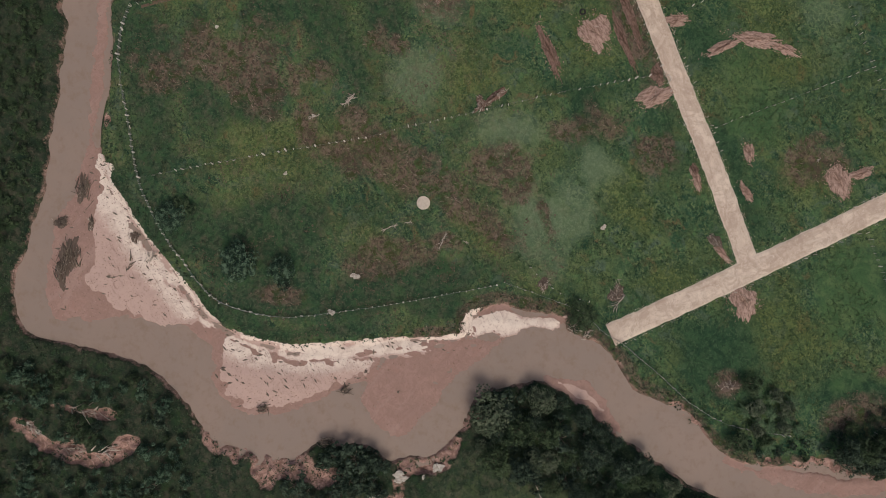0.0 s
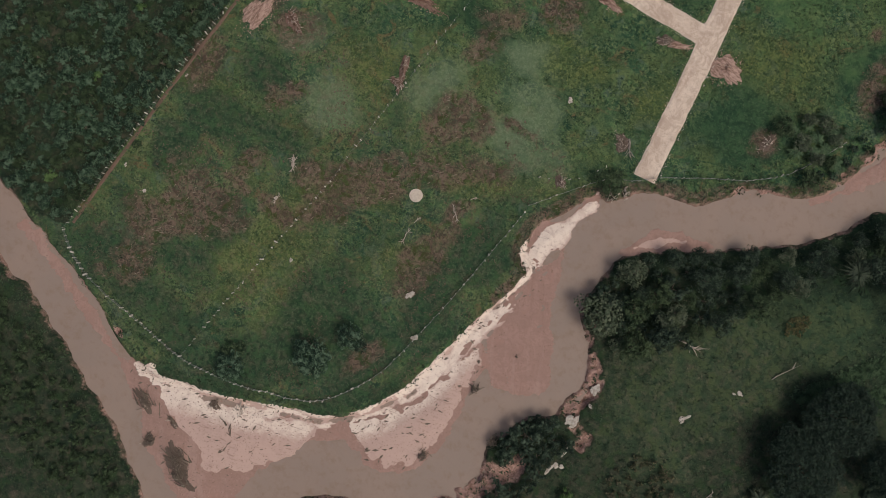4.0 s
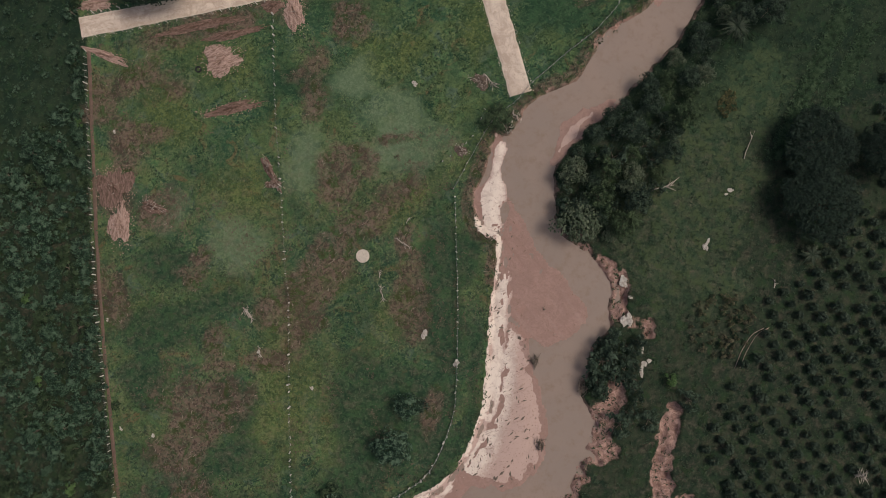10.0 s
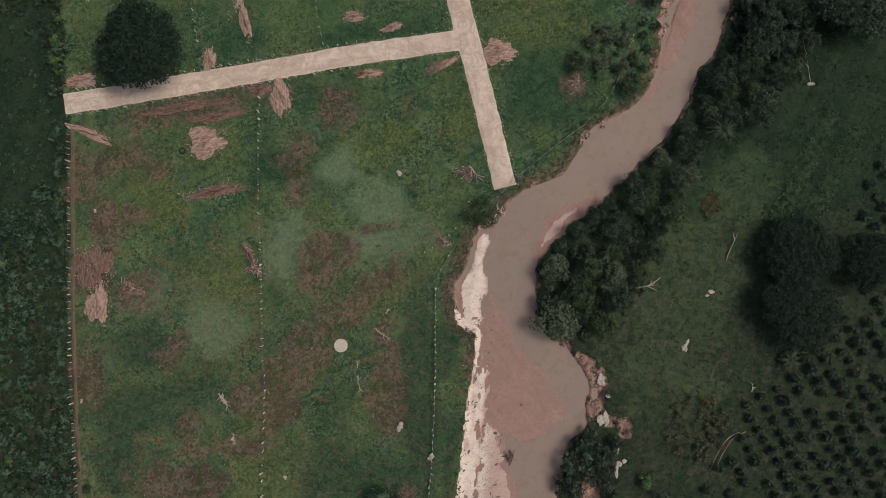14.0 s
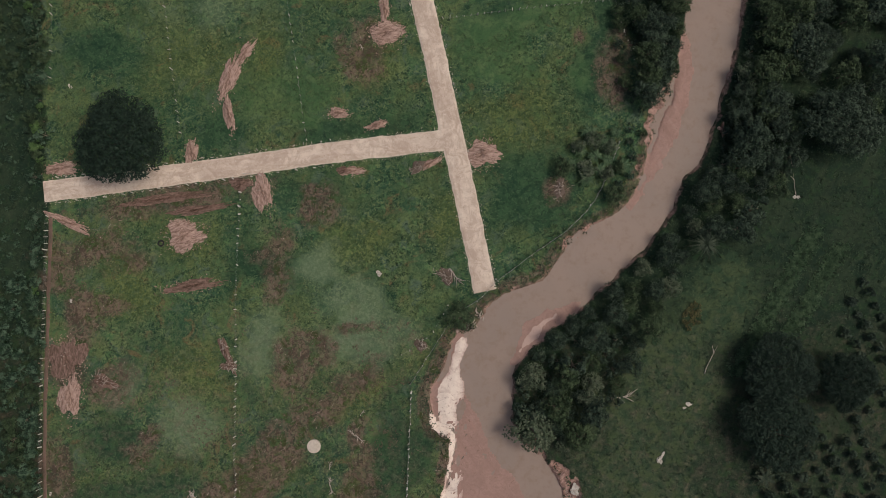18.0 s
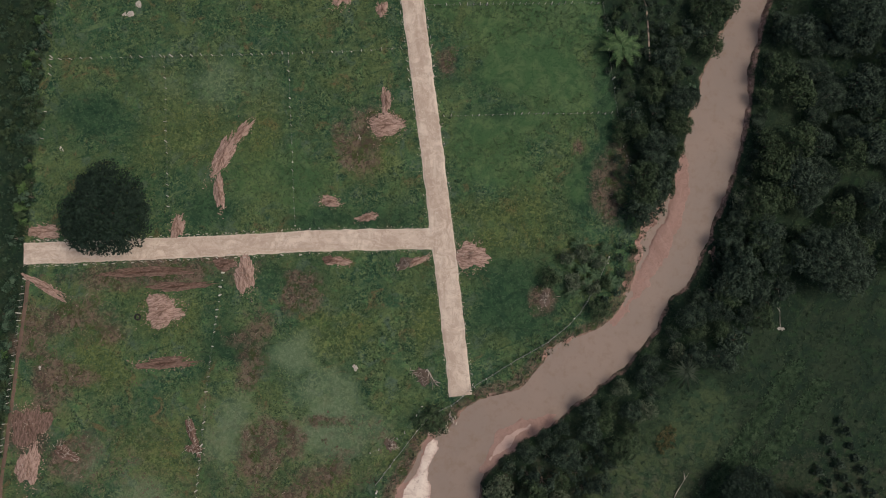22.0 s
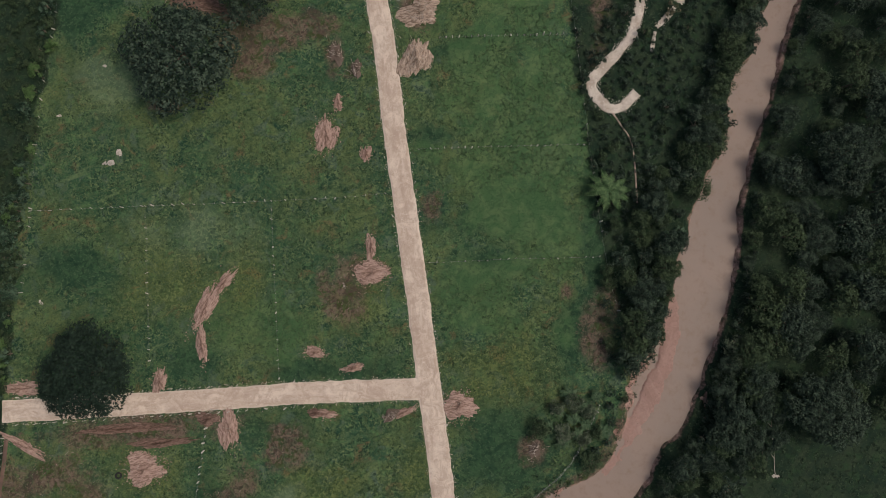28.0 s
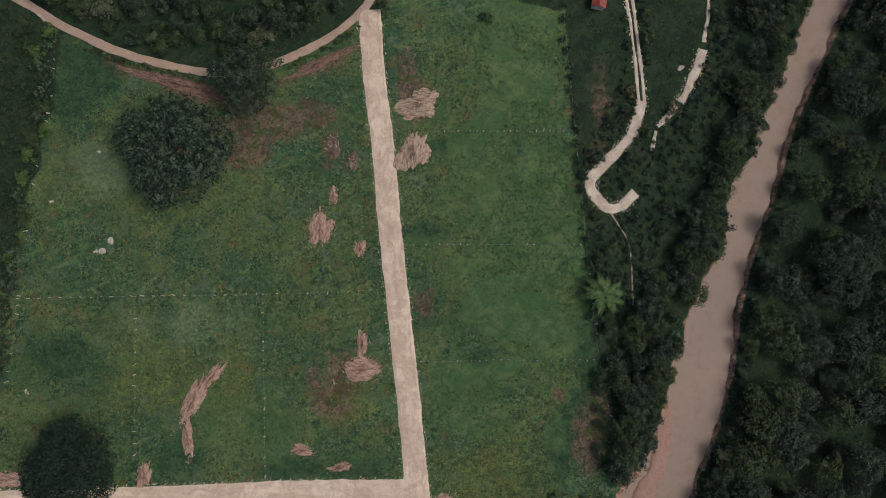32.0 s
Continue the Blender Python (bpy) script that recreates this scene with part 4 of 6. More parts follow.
# ---- plants ----
def leaf_quads(centres, normals, length, width, gen):
    """Folded diamond leaves, one for each centre."""
    k = len(centres)
    nrm = normals / np.linalg.norm(normals, axis=1)[:, None]
    t = np.cross(nrm, gen.normal(size=(k, 3)))
    t /= np.linalg.norm(t, axis=1)[:, None]
    b = np.cross(nrm, t)
    L, Wd = (length * gen.uniform(0.7, 1.3, k))[:, None], (width * gen.uniform(0.7, 1.3, k))[:, None]
    v = np.stack([centres - t * L / 2, centres + b * Wd / 2 - nrm * L * 0.12, centres + t * L / 2, centres - b * Wd / 2 - nrm * L * 0.12], 1)
    return v.reshape(-1, 3), np.arange(4 * k).reshape(-1, 4)


def crown_mesh(radius, height, depth, blobs, leaves, leaf, material, seed, lo=0.17, hi=0.34, uneven=1.0):
    """Clumps of leaves round an uneven dome."""
    gen = np.random.default_rng(seed)
    az = gen.uniform(0, 2 * math.pi, blobs)
    rr = np.sqrt(gen.uniform(0.02, 1, blobs))
    lump = 1 + uneven * (0.22 * np.sin(az * 3 + seed) + 0.12 * np.sin(az * 5 + 2 * seed))
    size = radius * gen.uniform(lo, hi, blobs)
    x, y = np.cos(az) * rr * radius * 0.82 * lump, np.sin(az) * rr * radius * 0.82 * lump
    z = height - depth + depth * np.sqrt(np.clip(1 - (rr * 0.9) ** 2, 0, 1)) - size + gen.uniform(-0.3, 0.1, blobs) * depth * 0.5
    which = np.repeat(np.arange(blobs), leaves)
    d = gen.normal(size=(len(which), 3))
    d[:, 2] = np.abs(d[:, 2]) * 0.9 - 0.25
    d /= np.linalg.norm(d, axis=1)[:, None]
    c = np.stack([x, y, z], -1)[which] + d * (size[which] * gen.uniform(0.7, 1.08, len(which)))[:, None]
    v, q = leaf_quads(c, d + 0.45 * gen.normal(size=c.shape) + np.array([0, 0, 0.35]), leaf, leaf * 0.6, gen)
    return fast_mesh("crown", v, q, material)


def trunk_mesh(radius, height, crown_base, spread, seed):
    gen = np.random.default_rng(seed)
    lean = gen.normal(size=2) * 0.05 * height
    spine = [(0, 0, -0.3), (0.0, 0.0, 0.15), (lean[0] * 0.4, lean[1] * 0.4, crown_base * 0.6), (lean[0], lean[1], crown_base), (lean[0] * 1.2, lean[1] * 1.2, height * 0.74)]
    parts = [tube_mesh("limb", spine, [radius * 1.5, radius, radius * 0.85, radius * 0.65, radius * 0.2], BARK, 7)]
    for k in range(5):
        a = 2 * math.pi * (k + gen.uniform(-0.3, 0.3)) / 5
        z0 = crown_base * gen.uniform(0.6, 1.0)
        s = spread * gen.uniform(0.35, 0.55)
        end = (lean[0] + math.cos(a) * s, lean[1] + math.sin(a) * s, min(height * 0.72, z0 + s * 0.5))
        mid = (lean[0] + math.cos(a) * s * 0.45, lean[1] + math.sin(a) * s * 0.45, z0 + (end[2] - z0) * 0.65)
        parts.append(tube_mesh("limb", [(lean[0], lean[1], z0), mid, end], [radius * 0.45, radius * 0.3, radius * 0.1], BARK, 5))
    return join_meshes("trunk", parts, BARK)


PROTOTYPES = {}
SPECS = {  # radius, height, crown depth, clumps, leaves a clump, leaf, material, forms
    "large_tree": (9.0, 11.0, 5.0, 110, 85, 0.55, LEAF_DARK, 3),
    "giant_tree": (10.5, 11.0, 5.0, 300, 44, 0.55, LEAF_DEEP, 1),
    "tree": (4.0, 7.0, 3.6, 62, 32, 0.5, LEAF_DARK, 4),
    "green_tree": (3.4, 6.0, 3.2, 48, 30, 0.48, LEAF_MID, 3),
    "round_tree": (3.4, 6.0, 3.2, 60, 34, 0.42, LEAF_SAGE, 2),
    "grey_tree": (3.0, 5.0, 2.8, 44, 26, 0.45, LEAF_GREY, 2),
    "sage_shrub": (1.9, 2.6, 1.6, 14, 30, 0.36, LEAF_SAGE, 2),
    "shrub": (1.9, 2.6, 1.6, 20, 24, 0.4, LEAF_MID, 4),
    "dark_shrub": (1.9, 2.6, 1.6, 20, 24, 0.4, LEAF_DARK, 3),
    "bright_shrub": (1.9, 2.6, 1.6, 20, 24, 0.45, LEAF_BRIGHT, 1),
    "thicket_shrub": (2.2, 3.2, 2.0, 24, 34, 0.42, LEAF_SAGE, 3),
    "yellow_shrub": (1.5, 1.8, 1.2, 14, 24, 0.3, LEAF_YELLOW, 1),
    "olive_shrub": (1.5, 1.8, 1.2, 12, 22, 0.35, LEAF_OLIVE, 2),
    "orchard_tree": (1.55, 2.8, 2.0, 22, 42, 0.4, LEAF_ORCHARD, 2),
}


def prototype(kind, form, name):
    """The first plant of each kind and form; the others share its meshes."""
    key = (kind, form)
    if key in PROTOTYPES:
        return copy_thing(PROTOTYPES[key], Matrix())
    r0, h0, depth, blobs, leaves, leaf, material, forms = SPECS[kind]
    ob = new(name)
    seed = 100 + 17 * len(PROTOTYPES)
    part("trunk", trunk_mesh(0.045 * r0 + 0.06, h0, h0 - depth, r0, seed), BARK, ob, "rough brown trunk and limbs")
    shape = {"giant_tree": (0.1, 0.17, 0.35), "round_tree": (0.14, 0.25, 0.35), "orchard_tree": (0.25, 0.4, 0.3), "large_tree": (0.14, 0.25, 0.8)}.get(kind, (0.17, 0.34, 1.0))
    part("crown", crown_mesh(r0, h0, depth, blobs, leaves, leaf, material, seed + 1, *shape), material, ob)
    PROTOTYPES[key] = ob
    return ob


def room(x, y, radius, clear=0.75):
    """Shrinks a crown that would cover the river."""
    return max(0.8, min(radius, -at_grid(channel, x, y) / clear))


def plant(kind, x, y, radius, label, group="", name="tree", height=None):
    """One tree or shrub of a kind, scaled to its radius."""
    r0, h0, depth, blobs, leaves, leaf, material, forms = SPECS[kind]
    form = int(rng.integers(forms))
    k = radius / r0
    kz = (height / h0) if height else k * rng.uniform(0.85, 1.1)
    m = pose(x, y, ground_z(float(x), float(y)) - 0.05, 0, 0, rng.uniform(0, 360)) @ Matrix.Diagonal((k, k * rng.uniform(0.9, 1.1), kz, 1))
    ob = prototype(kind, form, name)
    ob.matrix_basis = m
    ob.name = name
    return tagged(ob, label, "shrub" if "shrub" in name else "bush" if "bush" in name else "tree", group)


def off_roads(p, extra=0.0):
    ok = np.ones(len(p), bool)
    for line, half in ((ROAD_MAIN, 3.0), (ROAD_WEST, 2.9), (TRACK_HOOK, 1.5), (HOOK_RUTS, 1.2), (TRACK_SPUR, 1.2), (TRACK_NORTH, 1.5)):
        ok &= line_distance(p[:, 0], p[:, 1], np.array(line)) > half + extra
    return ok


def scatter_sites(outline, spacing, limit):
    """Random places inside an outline, none nearer to another than the spacing."""
    poly = np.array(outline, float)
    p = rng.uniform(poly.min(0), poly.max(0), (limit * 25, 2))
    p = p[inside(p[:, 0], p[:, 1], poly)]
    p = p[(at_grid(channel, p[:, 0], p[:, 1]) < -1.1) & off_roads(p, 0.6) & (at_grid(clay_patch, p[:, 0], p[:, 1]) < 0.35)]
    made = np.empty((0, 2))
    for q in p:
        if len(made) >= limit:
            break
        if not len(made) or np.min(((made - q) ** 2).sum(1)) > spacing ** 2:
            made = np.vstack([made, q])
    return made


WOOD_FAR_BANK = [(22.9, 9.5), (36.7, 22.5), (52.7, 33), (61.4, 43.3), (70.1, 58.6), (76.9, 71.8), (90.6, 72.2), 
    (93.3, 61.3), (77, 41.7), (63.5, 34.6), (56.9, 21), (49, 7.5), (43.8, -1.9), (32, -10.1), (23.9, -5)]
WOOD_EAST = [(79.7, 112), (84.1, 128.9), (90.8, 154.8), (100.7, 180.3), (105.7, 194.1), (113.8, 206.9), 
    (139.8, 210), (144.4, 65.7), (75.2, 59), (73.2, 78.2), (76.2, 92.9)]
WOOD_RIVERSIDE = [(48.3, 95.4), (57.1, 104.3), (63.2, 113), (70.7, 123.3), (77.3, 126.8), (78.3, 132.4), (74, 134.7), 
    (73.4, 143), (81.4, 149.5), (82.2, 158.1), (86.8, 174.4), (92.9, 192.6), (96.5, 204.9), 
    (77.9, 202.7), (76.8, 176.1), (74, 154.3), (68.1, 139.6), (63.4, 128), (56.4, 112.3), (52.1, 90.5), 
    (54, 74.9), (57.1, 70.1), (63.2, 86.3), (67.2, 105.3)]
WOOD_RIVERSIDE_LOW = [(44.4, 49), (51, 64.2), (49.4, 77.9), (47.8, 91.8), (48.9, 111.4), (68.3, 112), (67.1, 95.1), 
    (63, 85.2), (60.4, 74.1), (56.4, 65.7), (53.8, 57.4), (48.4, 50.4)]
THICKET_WEST = [(-153.9, 14.5), (-90.4, 31.3), (-88.7, 13), (-89.4, -7.3), (-88.7, -29.7), (-87.7, -50), 
    (-87.6, -65.5), (-96.9, -67), (-106.4, -64.1), (-130.7, -59.5)]
SHRUBS_WEST = [(-118.8, 109.2), (-94.2, 109.9), (-91.1, 56.1), (-90.7, 35.8), (-92.3, 6.5), (-112.2, 6)]
WOOD_NORTH = [(-89.9, 169.4), (-75.1, 162.5), (-62.5, 160.6), (-51.6, 161.6), (-38.3, 165.2), (-28.1, 172.1), 
    (-19.4, 181.1), (-16.9, 196.1), (-99.4, 186.4), (-97.4, 173.5)]
SCRUB_SOUTH = [(-11.6, -118.9), (-5.7, -97.2), (1.8, -81.1), (14.8, -73.6), (21.1, -75.5), (32.5, -73.8), 
    (21.6, -125.3)]
BUSH_SOUTH = [(29, -48.1), (26.6, -43.6), (29, -35.3), (32.7, -30.6), (37.5, -30.3), (40.8, -35), (38, -47.9), 
    (33.1, -51)]
SCRUB_SOUTHWEST = [(-99.5, -104.6), (-95.6, -85.7), (-64.1, -93.2), (-45, -100.3), (-33, -108), (-13.7, -113.1), 
    (-15.4, -120.8)]
SCRUB_HOOK = [(32.8, 194.5), (45.5, 196), (49, 170.1), (40.9, 150.7), (39.8, 139.3), (44.2, 127.4), (47.6, 103.3), 
    (53.9, 109.3), (60.7, 127.7), (70.4, 146.9), (75.4, 176), (76.7, 199.6), (69.6, 198.8), 
    (67.2, 172.2), (57.3, 153.9), (51.6, 156.1), (54.4, 173.6), (51.2, 196.6)]

def plant_mass(name, kinds, sites, lo, hi, label):
    """Many crowns that nobody could count, as one mesh."""
    made, base, mats = [], 0, None
    allv, allq = [], []
    for p in sites:
        kind = kinds[int(rng.integers(len(kinds)))]
        r0, h0, depth, blobs, leaves, leaf, material, forms = SPECS[kind]
        key = (kind, "mass", int(rng.integers(2)))
        if key not in PROTOTYPES:
            me = crown_mesh(r0, h0, depth, blobs, leaves, leaf, material, 900 + len(PROTOTYPES))
            co = np.empty(len(me.vertices) * 3, np.float32)
            me.vertices.foreach_get("co", co)
            bpy.data.meshes.remove(me)
            PROTOTYPES[key] = co.reshape(-1, 3)
        co = PROTOTYPES[key]
        a, k = rng.uniform(0, 2 * math.pi), rng.uniform(lo, hi) / r0
        turn = np.array([[math.cos(a), math.sin(a), 0], [-math.sin(a), math.cos(a), 0], [0, 0, rng.uniform(0.8, 1.2)]])
        allv.append(co @ turn * k + np.array([p[0], p[1], ground_z(float(p[0]), float(p[1])) - 0.4 * k]))
        mats = mats or material
    v = np.vstack(allv)
    ob = new(name, fast_mesh(name, v, np.arange(len(v)).reshape(-1, 4), mats))
    return tagged(ob, label, "shrubs", kind="stuff")


def choose(*pairs):
    names, weights = zip(*pairs)
    return names[int(rng.choice(len(names), p=np.array(weights) / sum(weights)))]


for p in scatter_sites(WOOD_FAR_BANK, 3.4, 80):
    plant(choose(("tree", 5), ("green_tree", 2.5), ("dark_shrub", 1.5), ("grey_tree", 1)), *p, room(*p, rng.uniform(1.8, 3.9)), "dense dark green tree in the riverside wood", "riverside wood")
for p in scatter_sites(WOOD_EAST, 4.4, 160):
    plant(choose(("tree", 6), ("green_tree", 2), ("large_tree", 1.2)), *p, room(*p, rng.uniform(2.4, 5.2), 0.9), "tall dark green forest tree across the river", "forest across the river", "forest_tree")
for p in scatter_sites(WOOD_RIVERSIDE, 3.0, 95):
    plant(choose(("tree", 4), ("green_tree", 4), ("dark_shrub", 2)), *p, room(*p, rng.uniform(1.9, 3.6), 1.0), "leafy green tree leaning over the river bank", "trees along the river")
for p in scatter_sites(WOOD_RIVERSIDE_LOW, 3.2, 48):
    plant(choose(("green_tree", 1), ("dark_shrub", 1), ("sage_shrub", 1.5)), *p, room(*p, rng.uniform(1.0, 2.2)), "leafy green bush on the river bank", "bushes along the river", "bush")
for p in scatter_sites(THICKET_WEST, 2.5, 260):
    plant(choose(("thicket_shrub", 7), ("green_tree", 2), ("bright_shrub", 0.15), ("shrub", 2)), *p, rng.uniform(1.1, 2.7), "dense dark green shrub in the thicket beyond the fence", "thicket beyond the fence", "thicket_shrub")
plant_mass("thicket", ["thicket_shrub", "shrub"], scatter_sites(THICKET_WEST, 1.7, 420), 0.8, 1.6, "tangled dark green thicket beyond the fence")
plant_mass("low_shrubs", ["sage_shrub", "sage_shrub"], scatter_sites(SHRUBS_WEST, 2.6, 260), 0.5, 1.3, "scattered low green shrubs in dark grass")
plant_mass("outer_shrubs", ["sage_shrub", "shrub"], scatter_sites([(-122.6, 176.4), (-96.1, 165.1), (-91.7, 145.8), (-92.9, 127.6), (-92.7, 110), (-92.8, 94), 
    (-92.4, 75.8), (-105.2, 74.5)], 2.2, 260), 0.6, 1.5, "low green shrubs and weeds beyond the hedge")
for p in scatter_sites(WOOD_NORTH, 3.0, 95):
    plant(choose(("tree", 3.5), ("green_tree", 3.5), ("grey_tree", 1.5), ("dark_shrub", 1.5)), *p, rng.uniform(1.5, 3.2), "green leafy tree beside the dirt track", "wood beside the track")
for p in scatter_sites(SCRUB_SOUTH, 2.7, 95):
    plant(choose(("shrub", 4), ("dark_shrub", 1), ("thicket_shrub", 4), ("sage_shrub", 2)), *p, room(*p, rng.uniform(1.0, 2.4)), "dark green shrub near the clay gully", "shrubs near the gully", "shrub")
for p in scatter_sites(BUSH_SOUTH, 2.2, 18):
    plant("dark_shrub", *p, room(*p, rng.uniform(1.5, 2.4), 0.5), "dark green bush overhanging the water", "bushes overhanging the water", "bush")
plant_mass("bank_scrub", ["dark_shrub", "shrub"], scatter_sites(SCRUB_SOUTHWEST, 2.6, 150), 0.7, 1.9, "dark green scrub on the far bank")
plant_mass("field_scrub", ["dark_shrub", "shrub"], scatter_sites(SCRUB_HOOK, 1.7, 420), 0.4, 1.1, "low dark scrub beside the gravel tracks")
for p in scatter_sites(SCRUB_HOOK, 5.0, 40):
    plant(choose(("dark_shrub", 5), ("shrub", 3.5), ("olive_shrub", 1.5)), *p, rng.uniform(0.9, 2.1), "small shrub in dark scrub beside the gravel track", "scrub beside the gravel track", "shrub")
# low growth along the far bank of the upper river
for p in FAR_BANK[(FAR_BANK[:, 1] > 62) & (FAR_BANK[:, 1] < 205)][::2]:
    plant("dark_shrub", p[0] + 2.6 + abs(rng.normal()) * 0.9, p[1] + rng.normal() * 0.8, rng.uniform(1.1, 1.9), "dark green bush at the foot of the forest", "bushes along the far bank", "bush")
# thicket pressing against the west fence
for p in curve([(-87, -63), (-87.6, -48), (-88.4, -35.5), (-89.1, -8.3), (-89, 26.1), (-89, 45.7)], 1.7):
    plant(choose(("thicket_shrub", 2), ("shrub", 1)), p[0] - 1.6 + rng.normal() * 0.4, p[1] + rng.normal() * 0.4, rng.uniform(0.9, 1.6), "leafy green shrub pressing against the fence", "shrubs against the fence", "thicket_shrub")
# hedge on the west boundary
for p in curve([(-90.5, 162.9), (-89, 146.1), (-90, 128), (-89.8, 110.3), (-89.9, 94.3), (-89.4, 77.4)] + [(-91.9, 98.8), (-90.9, 84.9), (-89.9, 67), (-89.5, 54.8)], 1.7):
    plant(choose(("shrub", 1), ("sage_shrub", 1.2), ("bright_shrub", 0.45)), p[0] - 1.2 + rng.normal() * 0.9, p[1] + rng.normal() * 0.6, rng.uniform(1.1, 2.2), "green hedge shrub on the boundary", "boundary hedge", "hedge_shrub")
for p in curve([(32.2, 182.7), (34.4, 168.5), (38.5, 149), (42.2, 127.1), (47, 103.2)], 3.2):
    plant("dark_shrub", p[0] + rng.normal() * 0.7, p[1] + rng.normal() * 0.8, rng.uniform(0.6, 1.3), "small dark shrub along the field's edge", "field edge shrubs", "hedge_shrub")

# hedge between the north track and its berm
for p in np.vstack([curve([(-33, 161.1), (-27.2, 164.6), (-22.1, 168.5), (-17.7, 172.6)], 1.3), curve([(-84.4, 160.4), (-74.5, 158), (-63.3, 156.4), (-54.7, 155.6)], 1.6)]):
    plant(choose(("shrub", 1), ("bright_shrub", 1)), p[0] + rng.normal() * 0.3, p[1] + rng.normal() * 0.3, rng.uniform(0.5, 0.95), "small green hedge plant beside the dirt track", "track hedge", "hedge_shrub")
for x, y, r, h in [(-12.2, 178.5, 2, 3), (-97.3, 162.7, 2.1, 3)]:
    plant("green_tree", x, y, r, "small green tree beside the road end", height=h)

# single trees
for x, y, r, h in [(-68.3, 62.9, 12.0, 10)]:
    plant("giant_tree", x, y, r, "huge dark round-crowned tree overhanging the gravel road", height=h + 1)
for x, y, r, h in [(-54.8, 137, 13.5, 10)]:
    plant("large_tree", x, y, r, "broad dark green spreading tree in the pasture", height=h + 1)
for x, y, r, h in [(-41.6, 155.1, 9.2, 9)]:
    plant("large_tree", x, y, r, "broad dark green tree overhanging the dirt track", height=h + 1)
for x, y, r, h in [(98.9, 67.2, 9.5, 9)] + [(101.7, 126.5, 8.2, 9)]:
    plant("large_tree", x, y, r, "large dark round tree across the river", "large trees across the river", height=h + 1)
for x, y, r, h in [(82.5, -4.5, 10.3, 7), (83.5, 9.5, 9.3, 7), (99, 7, 7.5, 7)]:
    plant("giant_tree", x, y, r, "wide very dark tree beside the orchard", "dark trees beside the orchard", height=h + 1)
for x, y, r, h in [(-20.5, -53.4, 5.2, 5), (-16.2, -44.4, 3.6, 4), (-34.1, -67, 4, 3.5)]:
    plant("round_tree", x, y, r, "rounded green tree standing alone in pasture", "pasture trees", height=h)
for x, y, r, h in [(10, 21.4, 3.5, 3), (34.5, 57, 2.6, 3), (47, 50.5, 2.6, 3)]:
    plant("green_tree", x, y, r, "bushy green tree at the top of the bank", "bank top trees", height=h)
for x, y, r, h in [(27, -4.2, 5.5, 6), (40.2, 2.7, 3.1, 5)] + [(40.7, 1.4, 2.6, 5), (80.9, -15.5, 2, 2)]:
    plant("grey_tree", x, y, r, "pale grey-green tree at the wood's edge", "pale trees", height=h)
for x, y, r, h in [(38.3, 62.2, 2, 3), (42.3, 63.6, 2.3, 3), (40.4, 56.8, 2.6, 3), (45.2, 55.3, 2, 3), 
    (46.1, 61.7, 2.1, 3), (55.4, 80.2, 3.5, 4), (79.5, 79.3, 3.5, 5)]:
    plant("grey_tree", x, y, r, "leafy green bush beside the river fence", "fence bushes", "bush", h)
for x, y, r, h in [(45.7, -42.9, 1.9, 2.5)]:
    plant("bright_shrub", x, y, r, "bright green bushy shrub beside the gully", name="shrub", height=h)
for x, y, r, h in [(49.3, -47.5, 3.1, 3), (39.4, -51.5, 2.9, 3), (32.8, -52, 3.3, 3), (30.1, -37.1, 4.2, 4), 
    (28.7, -42.2, 3.1, 4), (32.1, -33.4, 2.6, 3), (-78.2, -40.7, 1, 1), (-12.7, -45, 1.9, 2)]:
    plant("dark_shrub", x, y, r, "dark green bush in rough grass", "bushes in rough grass", "bush", h)
for x, y, r, h in [(48.2, 124.9, 1.9, 2), (13.1, 178.6, 1.7, 1.5), (45.7, 122.6, 1.3, 2)] + [(-84.9, -39.9, 1.3, 1), (-35.2, -64.5, 3.2, 2)]:
    plant("shrub", x, y, r, "small green bush in the grass", "small bushes", "bush", h)
for p in scatter_sites([(50.1, -33.2), (53.8, -25.6), (61.6, -23.3), (66.8, -28.7), (65, -36.5), (57.8, -39.6)], 1.7, 34):
    plant("olive_shrub", *p, rng.uniform(0.7, 1.3), "olive brown dying shrub in a low patch", "olive shrubs", "shrub")
for p in scatter_sites([(62.7, 20.9), (64.6, 24.4), (67.4, 24.4), (66.7, 20.4), (64.2, 18.6)], 0.9, 16):
    plant("yellow_shrub", *p, rng.uniform(0.5, 1.0), "yellowish dry shrub in rough grass", "yellowish shrubs", "shrub")

for x, y, r, h in [(71.5, 127.3, 3.6, 5), (71.9, 133.5, 2.7, 4), (68.8, 116.3, 3.2, 5), (72.2, 141, 2.4, 4), 
    (74.1, 152.9, 3.3, 5), (78.8, 165.3, 3.6, 5)]:
    plant("green_tree", x, y, r, "leafy green tree reaching over the water", "trees reaching over the water", height=h)

# orchard in rows
ORCHARD = np.array([(51.8, -54.8), (67, -33), (72, -23.5), (82, -17), (93, -8), (101, 8), (101.5, 24), (106, 40), (124, 44), (124, -60),
    (102.7, -99.1), (46.3, -92.1)])
orchard_turn, row_origin = radians(27), np.array([57.9, -60.1])
along, across_row = np.array([-math.sin(orchard_turn), math.cos(orchard_turn)]), np.array([math.cos(orchard_turn), math.sin(orchard_turn)])
sites = []
for i in range(-12, 20):
    for j in range(-30, 40):
        p = row_origin + across_row * 4.4 * i + along * 3.05 * j + rng.normal(size=2) * 0.28
        if inside(np.array([p[0]]), np.array([p[1]]), ORCHARD)[0] and rng.random() < 0.9:
            sites.append(p)
sites.sort(key=lambda p: math.hypot(p[0] - 62, p[1] + 48))
